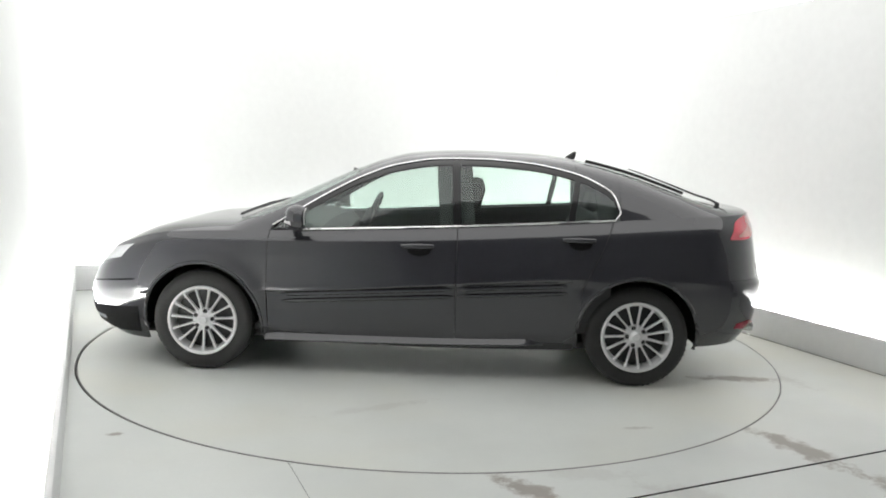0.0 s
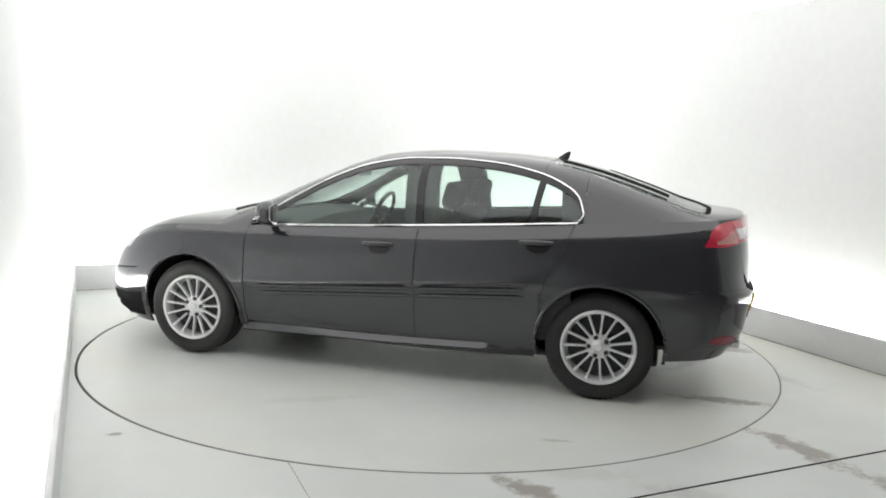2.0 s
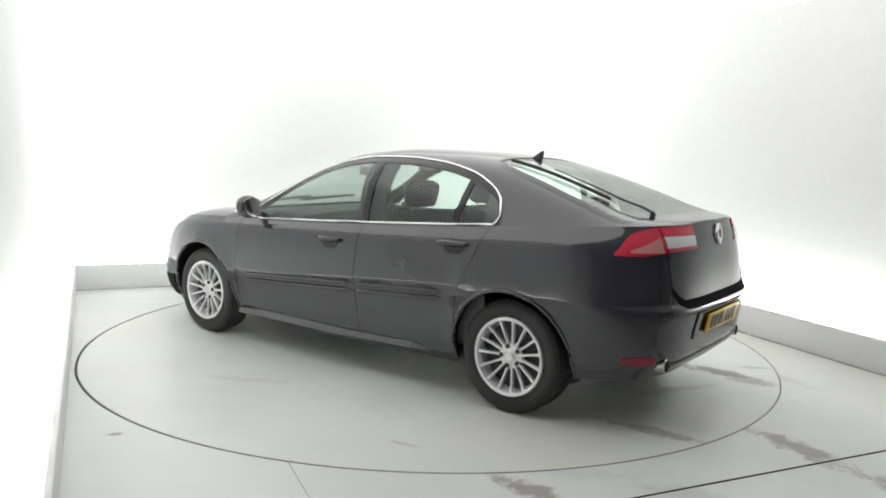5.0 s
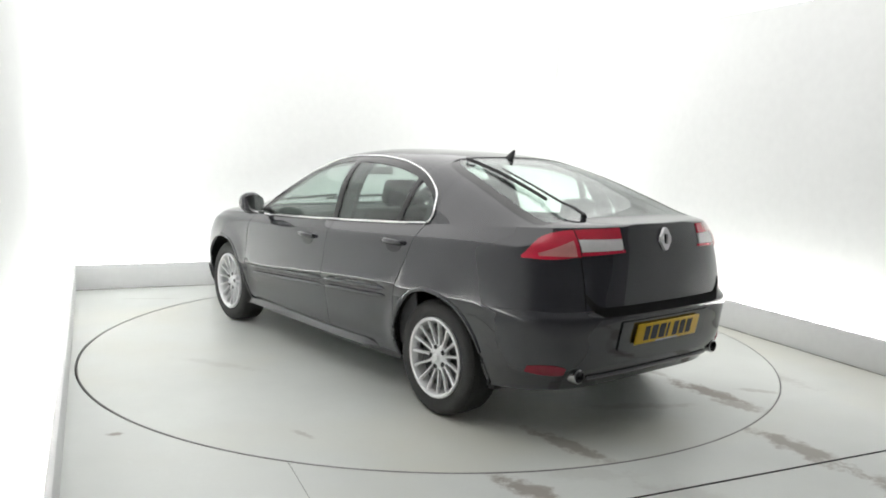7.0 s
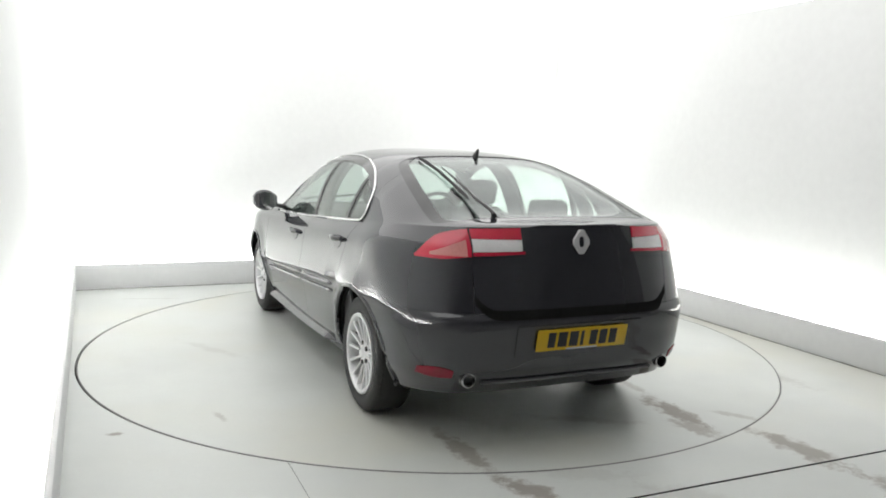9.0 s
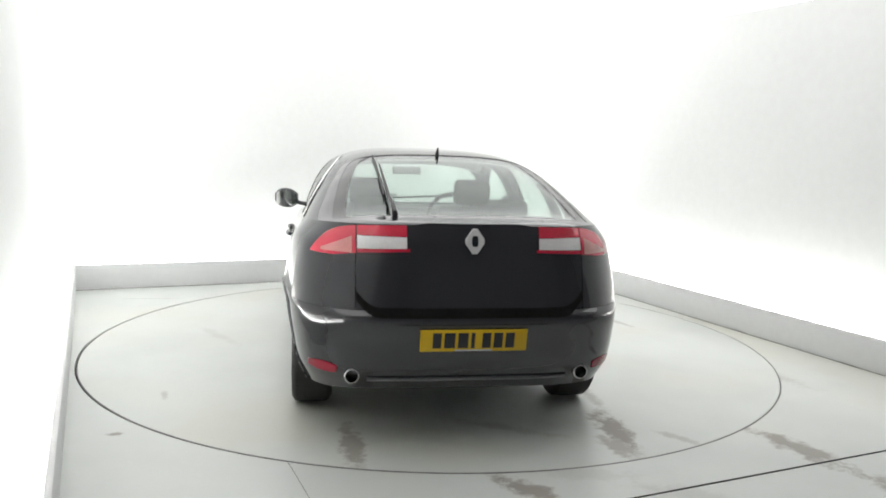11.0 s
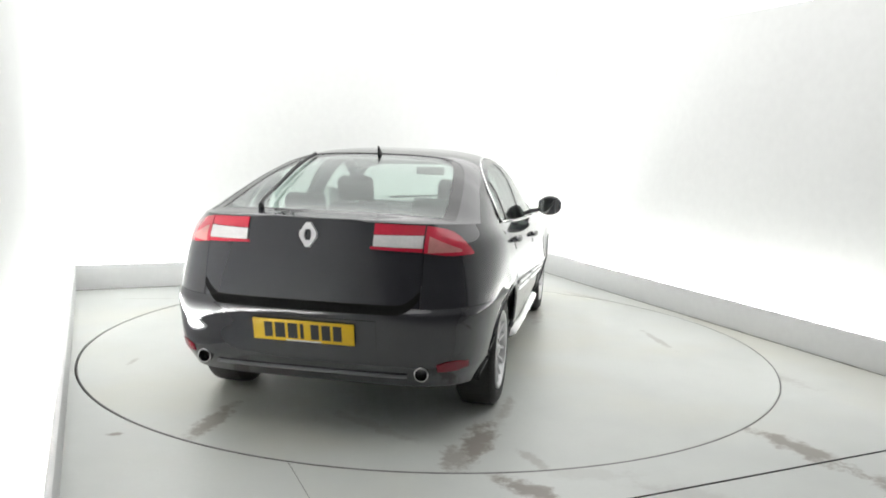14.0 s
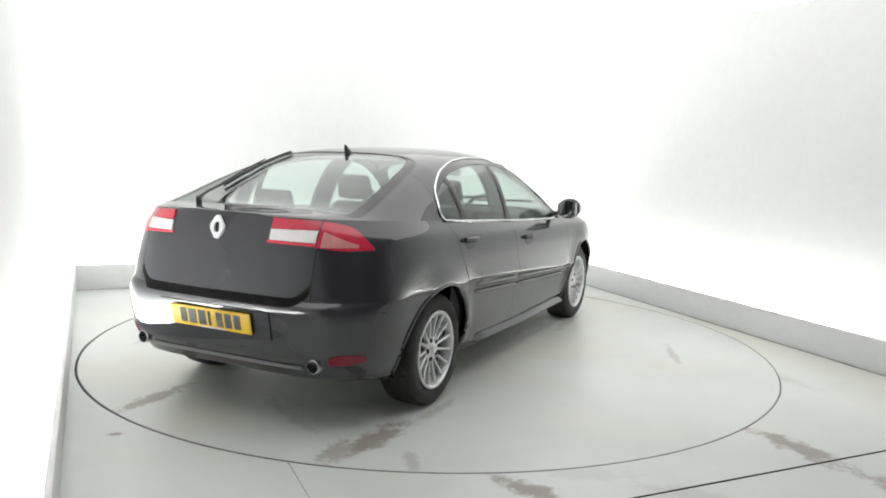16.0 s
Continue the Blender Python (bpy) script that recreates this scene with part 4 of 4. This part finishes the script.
            rows.append([(0.755 - 0.03 * q - 0.052 * 1.0 * (0.4 + 0.6 * k), y, 1.005 + 0.012 * q + 0.066 * k * r) for r in np.linspace(-1, 1, 8)])
        data = shell(grid(rows), 0.004, (2, 0.95, 1.0))
        part("mirror_glass", data if s > 0 else mirrored(data), CHROME, mir, "flat mirror glass")
        data = tube([(0.80, 0.78, 0.955), (0.79, 0.84, 0.965), (0.77, 0.90, 0.985)], (0.03, 0.028, 0.03), 10, 0.6)
        part("mirror_stalk", data if s > 0 else mirrored(data), BLACK_PLASTIC, mir)
        data = tube([(0.825, 0.93, 0.985), (0.812, 0.98, 0.985), (0.775, 1.03, 0.985)], 0.012, 8)
        part("mirror_indicator", data if s > 0 else mirrored(data), CLEAR_LENS, mir, "clear side indicator lens")
    # wheel arch liners and lips
    for cx in (AXLE, -AXLE):
        rows = []
        for y, rr in ((0.875, ARCH_R + 0.002), (0.80, ARCH_R + 0.012), (0.45, ARCH_R + 0.012)):
            rows.append([(cx + rr * math.cos(a), y, ARCH_Z + rr * math.sin(a)) for a in np.linspace(-0.14, math.pi + 0.14, 40)])
        rows.append([(cx + 0.02 * math.cos(a), 0.45, ARCH_Z + 0.02 * math.sin(a)) for a in np.linspace(-0.14, math.pi + 0.14, 40)])
        rows[0] = [(x, min(half_width(rung_at(x, max(z, 0.2)), x) - 0.012, 0.885), z) for x, y, z in rows[0]]
        both("arch_liner", shell(grid(rows), 0.006, (cx, 0, 0.3)), LINER, car, "black wheel arch liner")
        lip = [(cx + ARCH_R * math.cos(a), ARCH_Z + ARCH_R * math.sin(a)) for a in np.linspace(-0.2, math.pi + 0.2, 44)]
        lip = [side_at(x, max(z, 0.23), -0.004) for x, z in lip]
        both("arch_lip", tube(lip, 0.013, 8), PAINT, car, "rolled black wheel arch lip")
    # wheels
    w = build_wheel()
    w.parent = car
    w.matrix_basis = pose(AXLE, 0.755, TYRE_R)
    for x, s in ((-AXLE, 1), (AXLE, -1), (-AXLE, -1)):
        o = copy_thing(w, pose(x, s * 0.755, TYRE_R, 0, 31 if x < 0 else 7, 0 if s > 0 else 180))
        o.parent = car
    # underbody
    part("underbody", block(-1.72, 2.0, -0.72, 0.72, 0.20, 0.25, 0.02), BLACK_PLASTIC, car, "black underbody tray")
    part("front_floor_block", block(1.0, 2.0, -0.44, 0.44, 0.24, 0.62, 0.02), BLACK_PLASTIC, car)
    part("rear_floor_block", block(-1.95, -1.0, -0.44, 0.44, 0.24, 0.60, 0.02), BLACK_PLASTIC, car)
    # aerial fin and wiper
    rows = []
    for q in np.linspace(0, 1, 7):
        l = 0.036 * (1 - q) ** 0.8 + 0.008
        rows.append([(-0.995 - 0.045 * q + l * math.cos(a), 0.014 * (1 - q * 0.7) * math.sin(a), 1.408 + 0.055 * q) for a in np.arange(12) * 2 * math.pi / 12])
    data = grid(rows, wrap=True)
    part("aerial", (data[0], data[1] + [tuple(range(6 * 12, 7 * 12))[::-1]]), BLACK_PLASTIC, car, "small black roof aerial fin")

    def on_back(x, y, out):
        t = t_for_y(x, abs(y))
        p = bow(x, t)
        return np.array((x, y, p[2] + out))
    arm = [on_back(-1.96, 0.36, 0.022), on_back(-1.90, 0.365, 0.036)] + [on_back(x, 0.37 + 0.03 * (x + 1.9), 0.036) for x in np.linspace(-1.8, -1.35, 8)]
    wp = part("rear_wiper", tube(arm, np.linspace(0.011, 0.005, len(arm)), 8, 0.7), BLACK_PLASTIC, skin, "black rear wiper arm")
    blade = [on_back(x, 0.388 + 0.02 * (x + 1.9), 0.012) for x in np.linspace(-1.72, -1.06, 14)]
    part("wiper_blade", tube(blade, 0.007, 8, 1.5), BLACK_PLASTIC, wp)
    part("wiper_boss", lathe([(0.001, 0.016), (0.012, 0.014), (0.016, 0.0), (0.016, -0.012)], 16, closed=False), BLACK_PLASTIC, wp, m=pose(*on_back(-1.96, 0.36, 0.012), 75, 0, 0))
    for y0, y1 in ((0.55, 0.0), (0.05, -0.5)):
        pts = [bow(x, t_for_y(x, abs(y))) * np.array((1, 1 if y >= 0 else -1, 1)) + np.array((0.01, 0, 0.022)) for x, y in zip(np.linspace(1.20, 1.12, 10), np.linspace(y0, y1, 10))]
        part("front_wiper", tube(pts, 0.010, 8), BLACK_PLASTIC, car, "black front wiper")
    cabin(car)
    return car


def cushion(w, d, h, r):
    bm = block(-d / 2, d / 2, -w / 2, w / 2, -h / 2, h / 2)
    bmesh.ops.bevel(bm, geom=bm.edges[:], offset=r, segments=4, affect="EDGES", profile=0.6)
    return bm


def cabin(car):
    # dark door cards and floor inside
    both("door_card", (flank(-1.2, 0.95, 30, v0=1.0, rows=16).reshape(-1, 3) * np.array((1, 0.945, 1)) - np.array((0, 0, 0.004)), grid(flank(-1.2, 0.95, 30, v0=1.0, rows=16))[1]), LINING, car, "dark grey door card", 0.01)
    both("boot_lining", (flank(-1.95, -1.2, 16, v0=4.0, rows=16).reshape(-1, 3) * np.array((1, 0.945, 1)) - np.array((0, 0, 0.004)), grid(flank(-1.95, -1.2, 16, v0=4.0, rows=16))[1]), LINING, car, "dark grey boot lining", 0.01)
    part("cabin_floor", block(-1.0, 1.1, -0.78, 0.78, 0.26, 0.30, 0.01), LINING, car)
    dash = []
    for y in np.linspace(-0.74, 0.74, 25):
        k = 0.02 * math.cos(y * 3)
        dash.append([(1.10, y, 0.55), (0.72 - k, y, 0.55), (0.60 - k, y, 0.72), (0.60 - k, y, 0.86), (0.66, y, 0.93 + k), (0.85, y, 0.955), (1.12, y, 0.95)])
    part("dashboard", shell(grid(dash), 0.02, (1.0, 0, 0.5)), LINING, car, "dark grey dashboard")
    # steering wheel on the right-hand side
    ring = [(0, 0.185 * math.cos(a), 0.185 * math.sin(a)) for a in np.linspace(0, 2 * math.pi, 41)]
    sw = part("steering_wheel", tube(ring, 0.016, 10), BLACK_PLASTIC, car, "black steering wheel", m=pose(0.46, -0.37, 0.92, 0, -22, 0))
    part("steering_boss", block(-0.01, 0.05, -0.09, 0.09, -0.07, 0.06, 0.02), BLACK_PLASTIC, sw)
    for a in (0, 180, 270):
        part("steering_spoke", tube([(0.01, 0.06 * math.cos(radians(a)), 0.06 * math.sin(radians(a))), (0, 0.18 * math.cos(radians(a)), 0.18 * math.sin(radians(a)))], 0.014, 8), BLACK_PLASTIC, sw)
    # seats
    def seat(name, x, y, w, label):
        s = part(name, cushion(w, 0.50, 0.16, 0.05), CLOTH, car, label, m=pose(x, y, 0.47, 0, -6, 0))
        part("backrest", cushion(w - 0.04, 0.14, 0.56, 0.06), CLOTH, s, m=pose(-0.27, 0, 0.33, 0, -17, 0))
        return s
    for y in (0.37, -0.37):
        s = seat("front_seat", 0.12, y, 0.50, "dark cloth front seat")
        part("headrest", cushion(0.26, 0.11, 0.175, 0.05), CLOTH, s, "dark cloth headrest", m=pose(-0.385, 0, 0.725, 0, -10, 0))
        for dy in (-0.06, 0.06):
            part("headrest_post", tube([(-0.355, dy, 0.56), (-0.375, dy, 0.68)], 0.006, 8), CHROME, s)
    s = seat("rear_seat", -0.78, 0.0, 1.30, "dark cloth rear bench")
    for y in (0.40, -0.40):
        part("headrest", cushion(0.25, 0.10, 0.15, 0.04), CLOTH, s, "dark cloth headrest", m=pose(-0.385, y, 0.66, 0, -12, 0))
    part("parcel_shelf", block(-1.90, -1.15, -0.64, 0.64, 0.985, 1.005, 0.008), LINING, car, "dark grey parcel shelf")
    part("rear_view_mirror", cushion(0.23, 0.03, 0.065, 0.012), HEADLINER, car, "grey rear-view mirror", m=pose(0.47, 0, 1.27))
    part("mirror_stem", tube([(0.48, 0, 1.27), (0.55, 0, 1.29)], 0.010, 8), BLACK_PLASTIC, car)


booth()
table = turntable()
car = build_car()
CAR_AT = (0.043, 0.159)


def turn(t):
    """The table's angle in degrees at t seconds."""
    return 177.864 - 6.9777 * t - 0.0117 * t * t + 0.0002 * t ** 3


def motions():
    times = [i * 1.0 for i in range(17)]
    walk(table, [(t, pose(0, 0, 0, 0, 0, turn(t))) for t in times])
    walk(car, [(t, pose(0, 0, 0, 0, 0, turn(t)) @ pose(*CAR_AT, 0.0)) for t in times])


motions()
